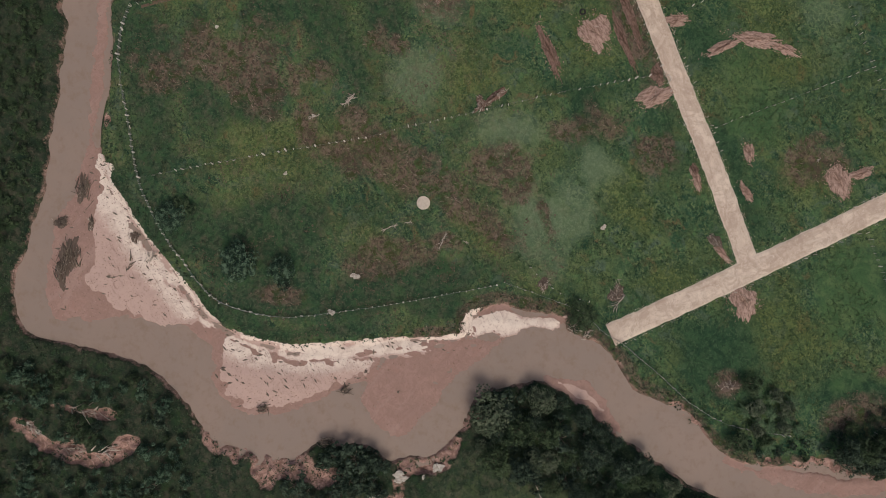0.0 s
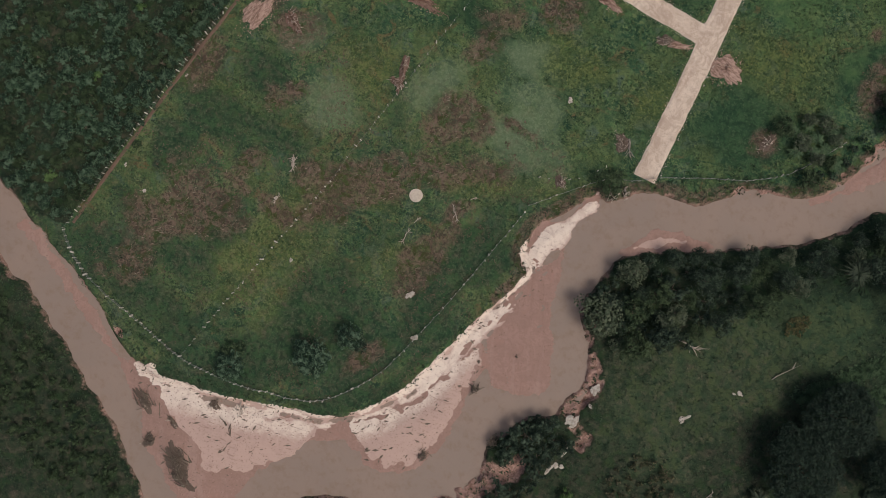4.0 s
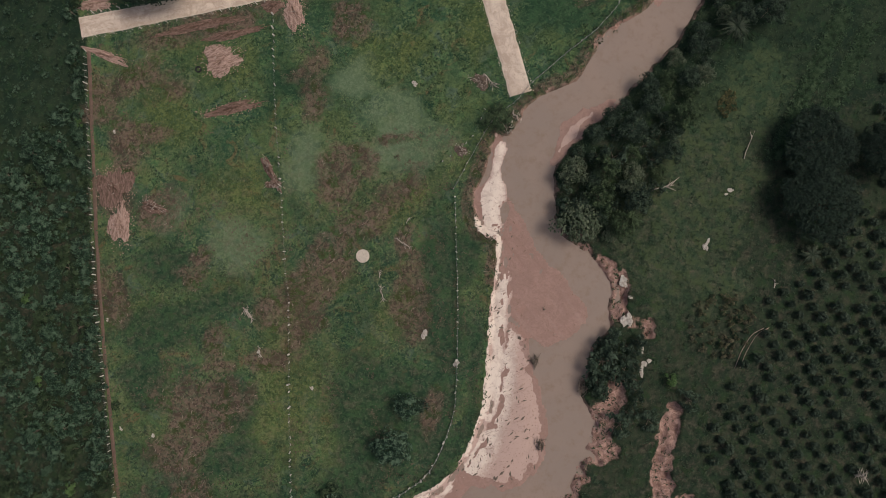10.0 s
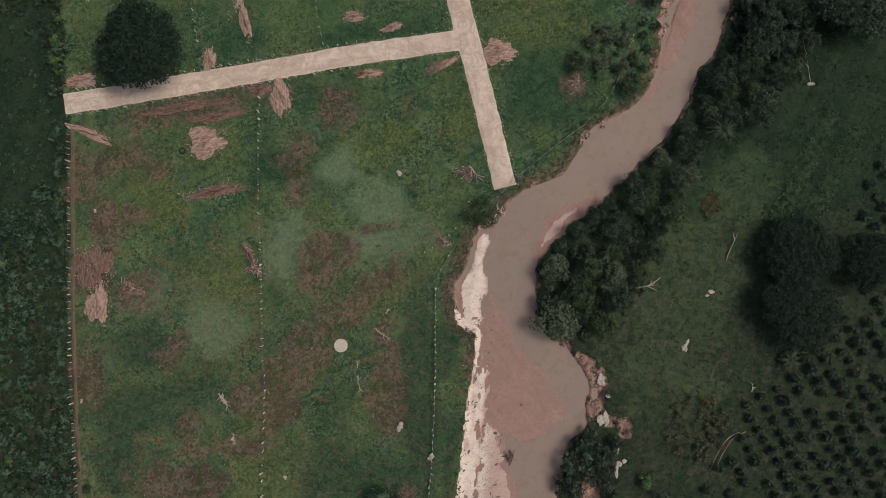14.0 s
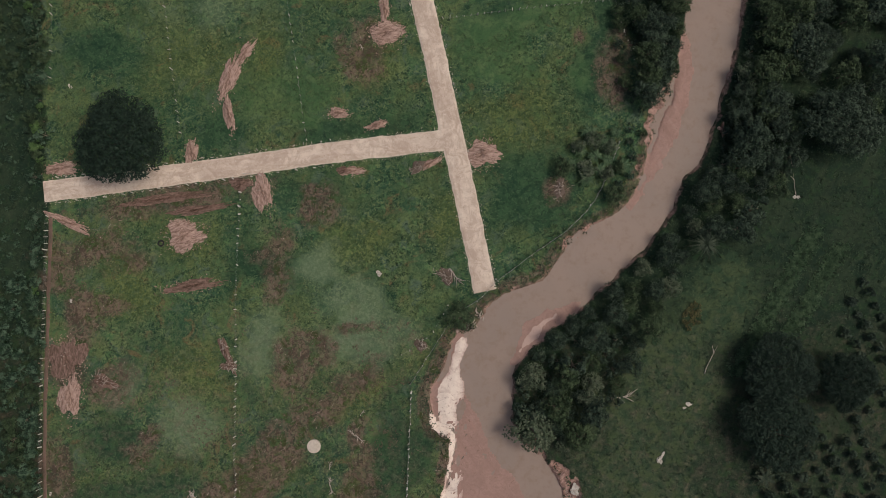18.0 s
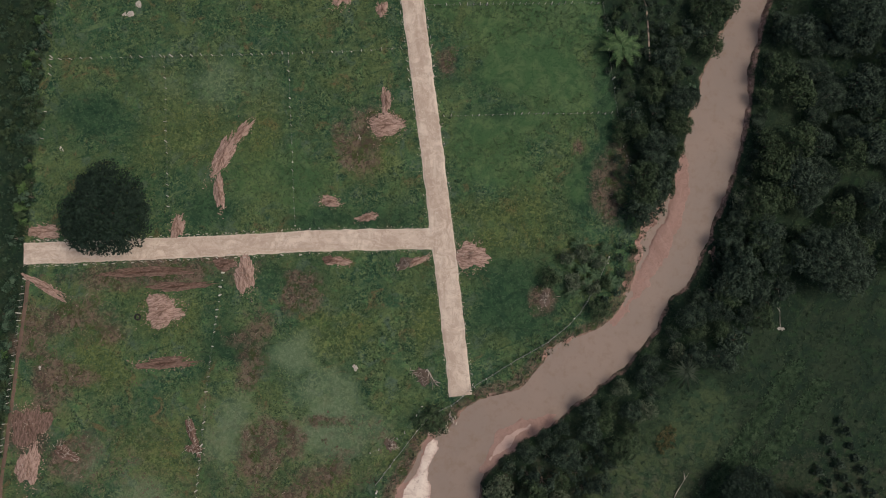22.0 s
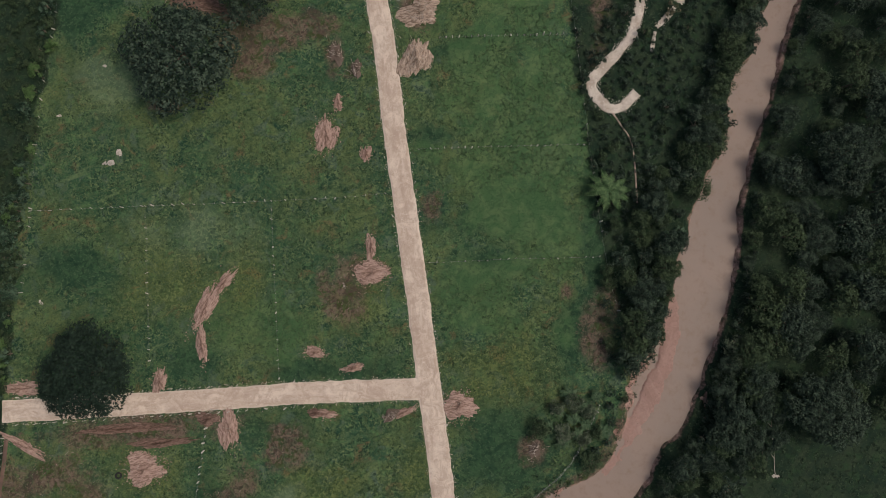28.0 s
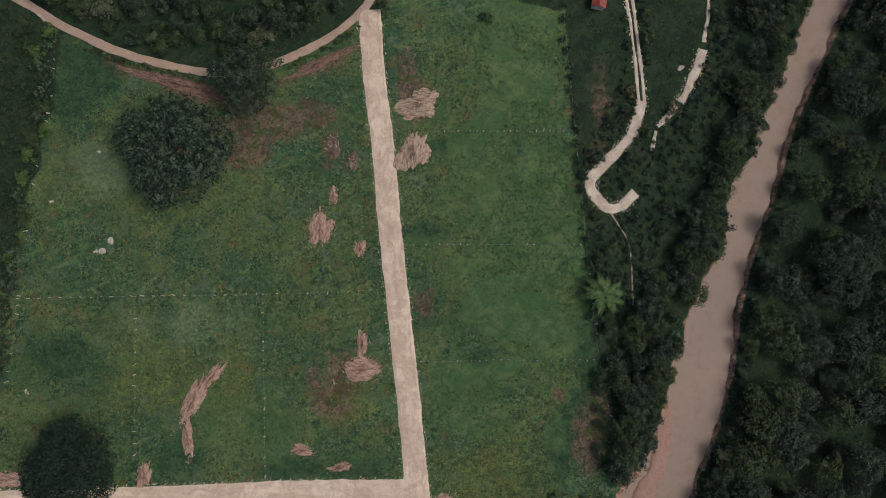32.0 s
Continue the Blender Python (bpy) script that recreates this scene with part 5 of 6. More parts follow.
for p in sites[:290]:
    plant("orchard_tree", *p, rng.uniform(0.9, 1.4), "small round dark green orchard tree in a row", "orchard rows", "orchard_tree")
plant_mass("orchard", ["orchard_tree"], sites[290:], 0.9, 1.4, "far dark green rows of small orchard trees")


def frond_plant(name, x, y, radius, height, fronds, width, material, label, seed):
    """A palm: a stem with arching fronds made of leaflets along a rib."""
    gen = np.random.default_rng(seed)
    ob = new(name)
    part("trunk", tube_mesh("trunk", [(0, 0, -0.2), (0.05, 0, height * 0.5), (0, 0, height)], [0.24, 0.17, 0.14], BARK, 8), BARK, ob, "ringed brown stem")
    for k in range(fronds):
        a = 2 * math.pi * k / fronds + gen.uniform(-0.15, 0.15)
        L = radius * gen.uniform(0.8, 1.1)
        rise = gen.uniform(0.15, 0.5)
        u = np.linspace(0, 1, 15)
        r = L * u
        z = height + L * (rise * u - (rise + 0.3) * u ** 2)
        d, side = np.array([math.cos(a), math.sin(a)]), np.array([-math.sin(a), math.cos(a)])
        v, f = [], []
        for i in range(14):
            w = width * L * math.sin(math.pi * min(1, (u[i] + 0.12) / 1.12) ** 0.8) + 0.03
            for s in (-1, 1):
                b = len(v)
                p0, p1 = d * r[i], d * r[i + 1]
                tip = d * (r[i] + L * 0.09) + side * s * w
                v += [(*p0, z[i]), (*p1, z[i + 1]), (*(tip + d * L * 0.05), z[i] - 0.12 * w), (*tip, z[i] - 0.2 * w)]
                f.append((b, b + 1, b + 2, b + 3) if s > 0 else (b + 3, b + 2, b + 1, b))
        part("frond", mesh_of("frond", v, f, material), material, ob)
    ob.matrix_basis = pose(x, y, ground_z(float(x), float(y)), 0, 0, gen.uniform(0, 90))
    return tagged(ob, label, "palm")


for x, y, r, h in [(67, 38.5, 4.5, 5)]:
    frond_plant("palm_tree", x, y, r, h, 26, 0.035, LEAF_PALM, "grey-green fan palm with spiky radiating fronds", 5)
for x, y, r, h in [(47.1, 114, 5.2, 3.5)]:
    frond_plant("palm_tree", x, y, r, h, 11, 0.17, LEAF_GREEN, "bright green palm with broad arching fronds", 9)
for x, y, r, h in [(80.8, -15.8, 3.1, 2)]:
    frond_plant("palm_tree", x, y, r, h, 7, 0.13, LEAF_PALM, "pale young palm with few broad fronds", 11)


for k, (x, y) in enumerate([(39.1, 61.2), (42.4, 59.8), (45, 62.6), (41.1, 65.6), (47.5, 65.5), (43.6, 56.6), (40.5, 54.3), (49, 57.5), (36.8, 57.6), (45.5, 59)]):
    frond_plant("broadleaf_plant", x, y, 1.7 + 0.25 * (k % 4), 1.3 + 0.2 * (k % 3), 8 + k % 3, 0.2, LEAF_BROAD, "green broad-leaved plant with arching leaves on the bank", 60 + k)


def bare_branch(name, x, y, size, turn, label, upright=False, material=PALE_WOOD, forks=9, seed=1, thick=1.0):
    """A dead, forked branch, lying or standing."""
    gen = np.random.default_rng(seed)
    ob = new(name)
    up = 0.9 if upright else 0.12
    main = [(0, 0, -0.1 if upright else 0.12), (size * 0.2, 0.05 * size, size * 0.25 * up + 0.12), (size * (0.35 if upright else 1.0), 0.1 * size, size * up * 0.7 + 0.12)]
    part("stem", tube_mesh("stem", main, [thick * size * 0.045 + 0.04, thick * size * 0.03 + 0.03, 0.025], material, 6), material, ob)
    for k in range(forks):
        u = gen.uniform(0.2, 0.9)
        base = Vector(main[0]).lerp(Vector(main[2]), u)
        a = gen.uniform(0, 2 * math.pi) if upright else gen.choice([-1, 1]) * gen.uniform(0.4, 1.1)
        L = size * gen.uniform(0.25, 0.55)
        tip = base + Vector((math.cos(a) * L, math.sin(a) * L, L * (0.35 if upright else 0.05)))
        bend = base.lerp(tip, 0.5) + Vector((gen.normal() * 0.05 * L, gen.normal() * 0.05 * L, 0.06 * L))
        part("branch", tube_mesh("branch", [base, bend, tip], [size * 0.018 + 0.03, size * 0.012 + 0.02, 0.012], material, 5), material, ob)
    ob.matrix_basis = pose(x, y, ground_z(float(x), float(y)), 0, 0, turn)
    return tagged(ob, label, "dead tree" if upright else "dead branch")


for k, (x, y, a, b, turn) in enumerate([(86.7, -67.8, 3.4, 3.4, -7)]):
    bare_branch("dead_tree", x, y, 4.2, turn, "leafless grey dead tree among orchard rows", True, PALE_WOOD, 26, 3)
for k, (x, y, a, b, turn) in enumerate([(-53.2, -19.3, 2.7, 1.1, -61), (-50.7, -29.1, 1.9, 0.8, -80), (-14.8, -6.1, 2.4, 1.1, -46), 
    (-20.6, -17.7, 2.1, 0.8, -86), (-13.6, -1.6, 1.4, 0.5, 48)] + [(-52.9, -19.8, 2.7, 1.1, -67), (45, 2, 5.4, 1.4, 3)]
                                       + [(-52.2, -21.3, 2.2, 0.8, 99), (-50.5, -29.8, 1.3, 0.7, 79), (-20.7, -17.8, 1.9, 0.7, 79), 
    (-14.8, -6.4, 1.9, 1.1, 123), (-20.8, -14.1, 1.6, 0.5, 78)] + [(-53.7, -18.9, 2.7, 0.8, -69), (72.3, -23.2, 1.9, 0.7, 74)] + [(7.5, 33.1, 4, 1.3, -59), (-13.8, 87.4, 1.4, 0.6, -73)]):
    bare_branch("fallen_branch", x, y, a * 1.1, turn, "bleached fallen branch lying in the grass", False, PALE_WOOD, 6, 20 + k)

for x, y, size, turn in [(*[(68, 8)][0], 7.2, 60), (*[(90.9, 50.5)][0], 5.0, 92), (*[(90.3, 57.3)][0], 5.5, 95)]:
    bare_branch("fallen_log", x, y, size, turn, "long thin bleached trunk lying in rough grass", False, PALE_WOOD, 1, 47, 0.25)


# ---- soil heaps and scrapes ----
def heap(x, y, a, b, turn, material, label, seed, height=0.35, name="soil_heap", sticks=0):
    """A low spread heap with a torn outline and raked ridges."""
    gen = np.random.default_rng(seed)
    if b > a:
        a, b, turn = b, a, turn + 90
    rings, spokes = 10, 120
    az = np.arange(spokes) * 2 * math.pi / spokes
    torn = gen.normal(size=spokes)
    torn = 0.5 * torn + 0.35 * np.roll(torn, 1) + 0.35 * np.roll(torn, -1)
    edge = 1 + 0.2 * np.sin(az * 2 + gen.uniform(0, 6)) + 0.17 * np.sin(az * 3 + gen.uniform(0, 6)) + 0.1 * np.sin(az * 5 + gen.uniform(0, 6)) + 0.06 * np.sin(az * 9 + gen.uniform(0, 6))
    edge += 0.06 * torn + min(0.26, 0.1 + 0.08 * (a / b - 1)) * np.clip(np.cos(az), 0, 1) ** 2 * torn
    edge = np.clip(edge, 0.45, 1.6)
    v, f = [(0, 0, height)], []
    for k in range(1, rings + 1):
        u = k / rings
        for s in range(spokes):
            r = u * (1 + (edge[s] - 1) * u ** 3)
            z = height * (1 - u ** 1.6) + (0.1 * height + 0.05) * gen.normal() * (u < 0.99) * (1.2 - u) - (0.16 if k == rings else 0) + 0.05
            v.append((a * r * math.cos(az[s]), b * r * math.sin(az[s]), z))
    for s in range(spokes):
        t = (s + 1) % spokes
        f.append((0, 1 + s, 1 + t))
        for k in range(rings - 1):
            f.append((1 + k * spokes + s, 1 + (k + 1) * spokes + s, 1 + (k + 1) * spokes + t, 1 + k * spokes + t))
    ob = new(name)
    part("soil", mesh_of("soil", v, f, material, False), material, ob)
    for k in range(sticks):
        p = np.array([gen.normal() * a * 0.45, gen.normal() * b * 0.45])
        w = gen.uniform(0, math.pi)
        L = gen.uniform(0.5, 1.4)
        z = height * max(0.15, 1 - (p[0] / a) ** 2 - (p[1] / b) ** 2) + 0.08
        part("stick", tube_mesh("stick", [(p[0], p[1], z), (p[0] + math.cos(w) * L, p[1] + math.sin(w) * L, z + gen.uniform(-0.1, 0.15))], [0.06, 0.03], PALE_WOOD, 4), PALE_WOOD, ob)
    ob.matrix_basis = pose(x, y, ground_z(float(x), float(y)) - 0.02, 0, 0, turn)
    return tagged(ob, label, "soil heap")


PINK_HEAPS = ([(-55.7, 41.2, 4.8, 3.5, 22), (-41.9, 85.2, 1.4, 3.6, -38), (-45.7, 79, 1.8, 6, -22), 
    (-45.6, 70.8, 1.1, 5.1, 11), (-8.1, 96.4, 1.5, 2.8, 1), (-7.3, 90.4, 4.1, 2.7, 2), 
    (-37.4, 51.9, 2.3, 4.6, 14), (-54.4, 61.2, 1.8, 2.7, 1), (-85.8, 57.3, 3.8, 1.9, 2), 
    (-19, 70.7, 2.5, 1.2, 1), (-10, 67.5, 2.6, 0.8, 17), (15.6, 60.7, 3.6, 3.6, 1), 
    (-15.8, 56.6, 3, 1.2, 1), (2.8, 58.3, 3.8, 0.9, 27), (-83.8, 44.4, 5.7, 1.1, -23), 
    (-53.5, 29.2, 6.7, 1.5, 6), (-82.2, 3.1, 2.4, 5.1, -4), (-83.3, 12, 4.2, 4.7, 1)]
              + [(-21.2, 122.5, 2.7, 4.5, -1), (-19, 130.7, 1.2, 1.9, 6), (-11.2, 118.7, 1.4, 1.9, 6), 
    (-9.9, 67.9, 2.3, 0.8, 18), (-19, 70.6, 2.1, 1.3, 6), (-7.5, 90.3, 3.7, 2.6, 6)])
for k, row in enumerate(PINK_HEAPS):
    heap(*row, RED_SOIL if k in (15, 17) else HEAP_SOIL, "low spread heap of bare pinkish soil on grass" if k not in (15, 17) else "scraped patch of dark reddish soil", 300 + k, 0.3, sticks=5 if k in (0, 6, 11, 16, 17) else 0)
for k, row in enumerate([(-0.9, 155.1, 4.7, 4.1, 6), (-1.2, 143.2, 3.8, 5.2, -9)]):
    heap(*row, CUT_BRUSH, "tangled heap of dry cut brush and soil", 400 + k, 0.6, "brush_heap", 70)
for k, row in enumerate([(-60.5, 50, 13.1, 1.1, 8), (-42.4, 53.5, 2.6, 1.8, 15), (-52.3, 47.4, 7.9, 1.1, 10), 
    (-17.5, 56.7, 2.1, 1.1, 5)] + [(-58.7, 153.4, 12.3, 1.8, -12), (-26.2, 162.7, 8.3, 1.4, 30)]):
    heap(*row, RED_SOIL, "long brown soil berm beside the track", 430 + k, 0.3, "soil_berm")

for k, row in enumerate([(-45.5, 13.2, 4.1, 1.1, -63), (-73.9, 6.5, 3.6, 1.4, -32)] + [(-44.8, 10.1, 1.1, 2.2, 78)]):
    heap(*row, RED_SOIL, "heap of dark scorched brush in pasture", 460 + k, 0.4, "brush_heap", 30)

for k, row in enumerate([(6.8, 31.4, 1.6, 2.7, 59), (0.2, 57.6, 1.3, 2.4, 108)] + [(34.1, 52.5, 1.4, 2.5, -8), (0.6, 14.9, 1.9, 1.1, -38)] + [(-20.4, 142.8, 1.6, 2.7, 6), (-15.2, 139.6, 1.4, 1.9, 6)]):
    heap(*row, BROWN_DIRT, "low heap of cut branches and soil", 480 + k, 0.35, "brush_heap", 26)

# a worn footpath along the west fence
ribbon("footpath", [(-85.4, -64), (-86.3, -48), (-87.3, -26.5), (-88.0, -3), (-87.9, 20), (-87.7, 45.5)], 0.8, PATH_DIRT, "narrow worn reddish footpath along the fence", 0.05, 30, 0.8, category="path")
ribbon("trail", [(46.5, 135.2), (50, 131), (53.3, 125.6), (55.1, 112.1)], 0.4, TRACK_DIRT, "faint dirt trail in the scrub", 0.05, 33, 0.8, category="path")
for off in (0, 9):
    ribbon("wheel_rut", [(x + off * 0.14, y) for x, y in [(69, -32.4), (66, -33.9), (63.2, -37.6), (61.3, -41.3)]], 0.15, TRACK_DIRT, "pale wheel rut in the grass", 0.05, 35 + off, 0.8, category="path")

# ---- fences ----
post_me = tube_mesh("post", [(0, 0, -0.3), (0, 0, 0.02), (0.01, 0, 1.25), (0.01, 0, 1.3)], [0.09, 0.09, 0.085, 0.05], POST_WOOD, 7)


def fence(stations, label, spacing=1.75, wires=3, skip=0.05, stout=1.0, gauge=0.008):
    ob = new("fence")
    c = curve(stations, 0.25)
    s = np.concatenate([[0], np.cumsum(np.linalg.norm(np.diff(c, axis=0), axis=1))])
    marks = np.arange(0, s[-1] + 0.01, spacing)
    px, py = np.interp(marks, s, c[:, 0]), np.interp(marks, s, c[:, 1])
    tops = []
    for x, y in zip(px, py):
        x, y = x + rng.normal() * 0.05, y + rng.normal() * 0.05
        z = ground_z(float(x), float(y))
        tops.append((x, y, z))
        if rng.random() < skip:
            continue
        p = part("post", post_me, POST_WOOD, ob)
        k = stout * rng.choice([0.65, 1.0, 1.6], p=[0.35, 0.5, 0.15])
        p.matrix_basis = pose(x, y, z, rng.normal() * 7, rng.normal() * 7, rng.uniform(0, 360)) @ Matrix.Diagonal((k, k, rng.uniform(0.85, 1.15), 1))
    for w in range(wires):
        h = 0.35 + 0.38 * w
        spine = [(x, y, z + h) for x, y, z in tops]
        part("wire", tube_mesh("wire", spine, [gauge] * len(spine), WIRE, 3), WIRE, ob, "thin galvanised wire")
    return tagged(ob, label, "fence")


fence([(-45.1, -72.7), (-44.2, -46.3), (-42.8, -19.1), (-43, -11.5), (-43, 9.8), (-43.2, 29.1), 
    (-42.4, 51.7)], "straight wire fence with pale wooden posts across pasture", 1.75, 3, 0.15, 1.4)
fence([(-86, -66.4), (-81, -69.4), (-74.5, -71.5), (-67.8, -72.2), (-57.3, -72.5), (-45.1, -72.9), (-36, -71.3), (-28.5, -69), (-24, -66.9), (-17, -63.8),
    (-11.2, -58.9), (-5.6, -47.2), (-3.9, -35), (-2.9, -24.7), (-2.3, -13.5), (-1.8, -2.1), (-1.4, 5.2)], "curved wire fence with pale posts above the river bank", 1.5, 3, 0.05, 1.6, 0.028)
fence([(-1.7, 5.8), (3.3, 13.7), (9.2, 22)] + [(14.4, 25.5), (19, 30.1), (28.3, 37), (36.3, 42.7), (43, 50.3), (48.9, 64.1)], "wire fence with pale posts along the river bank", 1.7, 3, 0.1, 1.0, 0.02)
fence([(-4, 12.5), (2.7, 17.2), (7.8, 25.1)], "short old fence of pale leaning posts", 2.4, 1, 0.1, 1.5)
fence([(-86, -66.2), (-87, -48), (-88, -26.5), (-88.7, -3), (-88.6, 20), (-88.4, 47)], "wire fence with pale posts along the western thicket", 1.6, 3, 0.1, 1.0)
fence([(-88.9, 98.7), (-62.1, 101.9), (-32.6, 105.5), (-14.9, 107.9), (-4.3, 109.7)], "straight fence of short pale posts between plots", 2.4, 2)
fence([(-62.1, 101.9), (-58.9, 79.2), (-56.7, 63.9)], "straight fence of short pale posts dividing plots", 2.6, 2)
fence([(-32.6, 105.5), (-29.3, 82.2), (-26.6, 63.1)], "straight fence of pale posts dividing plots", 2.2, 2)
fence([(6.2, 93.7), (22.3, 95.7), (48.1, 98.4)], "thin straight post fence across the eastern plot", 1.7, 2)
fence([(-0.2, 120.7), (42.6, 125.4)], "thin straight post fence across the green plot", 1.6, 2)
fence([(4.3, 148.9), (37.6, 152.6)], "thin straight post fence near the brush heaps", 1.6, 2)
fence([(32.4, 179.8), (37.6, 152.6), (42.6, 125.4), (48.1, 98.4), (52.7, 82.6)], "wire fence between the plots and riverside scrub", 2.4, 2, 0.25)
fence([(-90.3, 162.9), (-88.8, 146.1), (-89.6, 129.4), (-89.3, 110.4), (-88.6, 94.4), (-88.5, 77.4)], "old wire fence along the boundary hedge", 2.2, 1, 0.45)

def offset_line(stations, off):
    c = np.array(stations, float)
    d = np.gradient(c, axis=0)
    d /= np.linalg.norm(d, axis=1)[:, None]
    return [tuple(p) for p in c + np.stack([-d[:, 1], d[:, 0]], -1) * off]


for off in (-3.0, 3.0):
    fence(offset_line(ROAD_WEST, off)[1:], "row of short white stakes beside the gravel road", 2.2, 0, 0.15)
    fence(offset_line(ROAD_MAIN, off * 1.03)[3 if off > 0 else 0:], "row of short white stakes along the straight road", 2.4, 0, 0.3)

# ---- rocks, slab, tyre, hut ----
def rock_mesh(seed, flat=0.3):
    gen = np.random.default_rng(seed)
    bm = bmesh.new()
    bmesh.ops.create_icosphere(bm, subdivisions=2, radius=1)
    k = gen.normal(size=(5, 3))
    for v in bm.verts:
        w = 1 + 0.2 * sum(math.sin(2.6 * float(np.dot(q, v.co))) for q in k) + 0.12 * gen.normal()
        w = min(1.5, max(0.35, w))
        v.co *= w
        v.co.z *= flat
    return bm


def rock(x, y, a, b, turn, label, seed, material=PALE_ROCK, name="rock"):
    gen = np.random.default_rng(seed)
    bm = bmesh.new()
    for k in range(5 if name == "rock" else 1):
        one = rock_mesh(seed * 7 + k)
        size = gen.uniform(0.35, 0.6) if name == "rock" else 1.0
        off = Vector((gen.normal() * 0.42, gen.normal() * 0.42, 0)) if k else Vector((0, 0, 0))
        for v in one.verts:
            v.co = v.co * size + off
        one.to_mesh(spare := bpy.data.meshes.new("spare"))
        one.free()
        bm.from_mesh(spare)
        bpy.data.meshes.remove(spare)
    me = bpy.data.meshes.new(name)
    bm.to_mesh(me)
    bm.free()
    me.materials.append(material)
    ob = new(name, me)
    ob.matrix_basis = pose(x, y, ground_z(float(x), float(y)) + 0.1 * min(a, b), 0, 0, turn) @ Matrix.Diagonal((0.9 * a, 0.9 * b, 0.8 * min(a, b), 1))
    return tagged(ob, label, "rock")


for k, row in enumerate([(-10.9, -28.2, 0.9, 1.2, -8), (-4, -35.7, 0.8, 0.8, -8), (37.1, -28.3, 1.2, 1.5, -28), 
    (36.8, -19.6, 1.2, 1.1, -8), (38.1, -22.9, 0.8, 0.4, -7), (40, -35.2, 0.5, 1.2, -8), 
    (40, -38.6, 1.2, 1.1, -7), (57, -12.1, 0.8, 1.6, -18), (64, 0.9, 1.2, 0.7, -23), 
    (63.1, -0.1, 0.5, 0.4, -8), (-76.6, -47.5, 0.7, 0.7, -7), (-84.3, -45.4, 0.5, 0.5, -7), 
    (-86.2, -19.6, 0.4, 0.4, -7), (-50.7, -29.6, 0.5, 0.7, -7), (-38.5, -38.9, 0.4, 0.4, -8), 
    (-9.3, 32.3, 0.7, 0.7, 33), (-82.5, 25.5, 0.5, 0.4, -8)]
                        + [(-85.1, 122.1, 0.7, 0.5, 6), (-75.7, 135.3, 0.5, 0.5, 6), (-84, 77.6, 0.6, 0.5, 6), 
    (-69.8, 114.7, 1.2, 1.1, 6), (-71.7, 111.6, 1.3, 1.1, 26), (-94.2, 166.4, 1.1, 0.6, -24), 
    (62.3, 171.6, 0.8, 0.6, 7)] + [(-83.9, 77.1, 0.8, 0.4, 1), (90.6, 50, 0.8, 0.7, 1)] + [(5.1, -110, 1.2, 0.9, 78), (7.6, -107.8, 1, 0.8, 78), (39.4, -40.1, 1.6, 0.7, 78), 
    (37.6, -28.3, 1.9, 1.1, 78), (36.9, -19, 1.9, 0.9, 98), (-9.5, 32.2, 0.5, 0.5, 78), 
    (-10.9, -28.1, 1.2, 0.8, 78), (-38.5, -39.1, 0.5, 0.5, 78)]):
    rock(*row, "pale limestone rock lying in the grass", 500 + k)
for k, row in enumerate([(71.2, 71.9, 0.5, 0.7, 6), (72, 68.6, 0.5, 0.8, 5), (72.8, 66.7, 0.5, 0.5, 5), 
    (70.9, 65.2, 0.4, 0.4, 5), (64.7, 66.7, 0.5, 0.5, 5)] + [(61.4, 73.8, 0.5, 0.7, 2), (56.4, 65.7, 0.7, 0.7, 1), (65.5, 68, 0.5, 0.5, 2), 
    (71.7, 71, 0.5, 0.7, 1)]):
    rock(row[0], row[1], row[2], row[3], row[4], "reddish clay boulder at the water's edge", 560 + k, HEAP_SOIL, "boulder")

bm = bmesh.new()
bmesh.ops.create_cone(bm, cap_ends=True, segments=48, radius1=1.62, radius2=1.58, depth=0.35)
bmesh.ops.bevel(bm, geom=[e for e in bm.edges if abs(e.verts[0].co.z - e.verts[1].co.z) < 0.01 and e.verts[0].co.z > 0], offset=0.04, segments=2, affect="EDGES")
slab = new("round_slab")
part("slab", bm, CONCRETE, slab)
bm = bmesh.new()
bmesh.ops.create_cone(bm, cap_ends=True, segments=24, radius1=0.34, radius2=0.32, depth=0.08)
cap = part("hatch", bm, CONCRETE, slab, "small round concrete hatch")
cap.matrix_basis = pose(0.3, 0.2, 0.2)
slab.matrix_basis = pose(-24.5, -8.7, ground_z(-24.5, -8.7) + 0.12)
tagged(slab, "round pale concrete slab set in the pasture", "concrete slab")

bm = bmesh.new()
ringv = []
for k in range(28):
    a = 2 * math.pi * k / 28
    ringv.append([bm.verts.new(((0.62 + 0.2 * math.cos(b)) * math.cos(a), (0.62 + 0.2 * math.cos(b)) * math.sin(a), 0.2 + 0.2 * math.sin(b))) for b in [2 * math.pi * j / 10 for j in range(10)]])
for k in range(28):
    for j in range(10):
        bm.faces.new((ringv[k][j], ringv[(k + 1) % 28][j], ringv[(k + 1) % 28][(j + 1) % 10], ringv[k][(j + 1) % 10]))
me = bpy.data.meshes.new("tyre")
bm.to_mesh(me)
bm.free()
me.materials.append(RUBBER)
tyre = new("tyre", me)
(tx, ty), = [(-61.3, 39.3)]
tyre.matrix_basis = pose(tx, ty, ground_z(tx, ty))
tagged(tyre, "large black rubber tyre lying flat in grass", "tyre")


def box_mesh(sx, sy, sz, bevel=0.02):
    bm = bmesh.new()
    bmesh.ops.create_cube(bm, size=1)
    bmesh.ops.scale(bm, vec=(sx, sy, sz), verts=bm.verts)
    if bevel:
        bmesh.ops.bevel(bm, geom=list(bm.edges), offset=bevel, segments=1, affect="EDGES")
    return bm


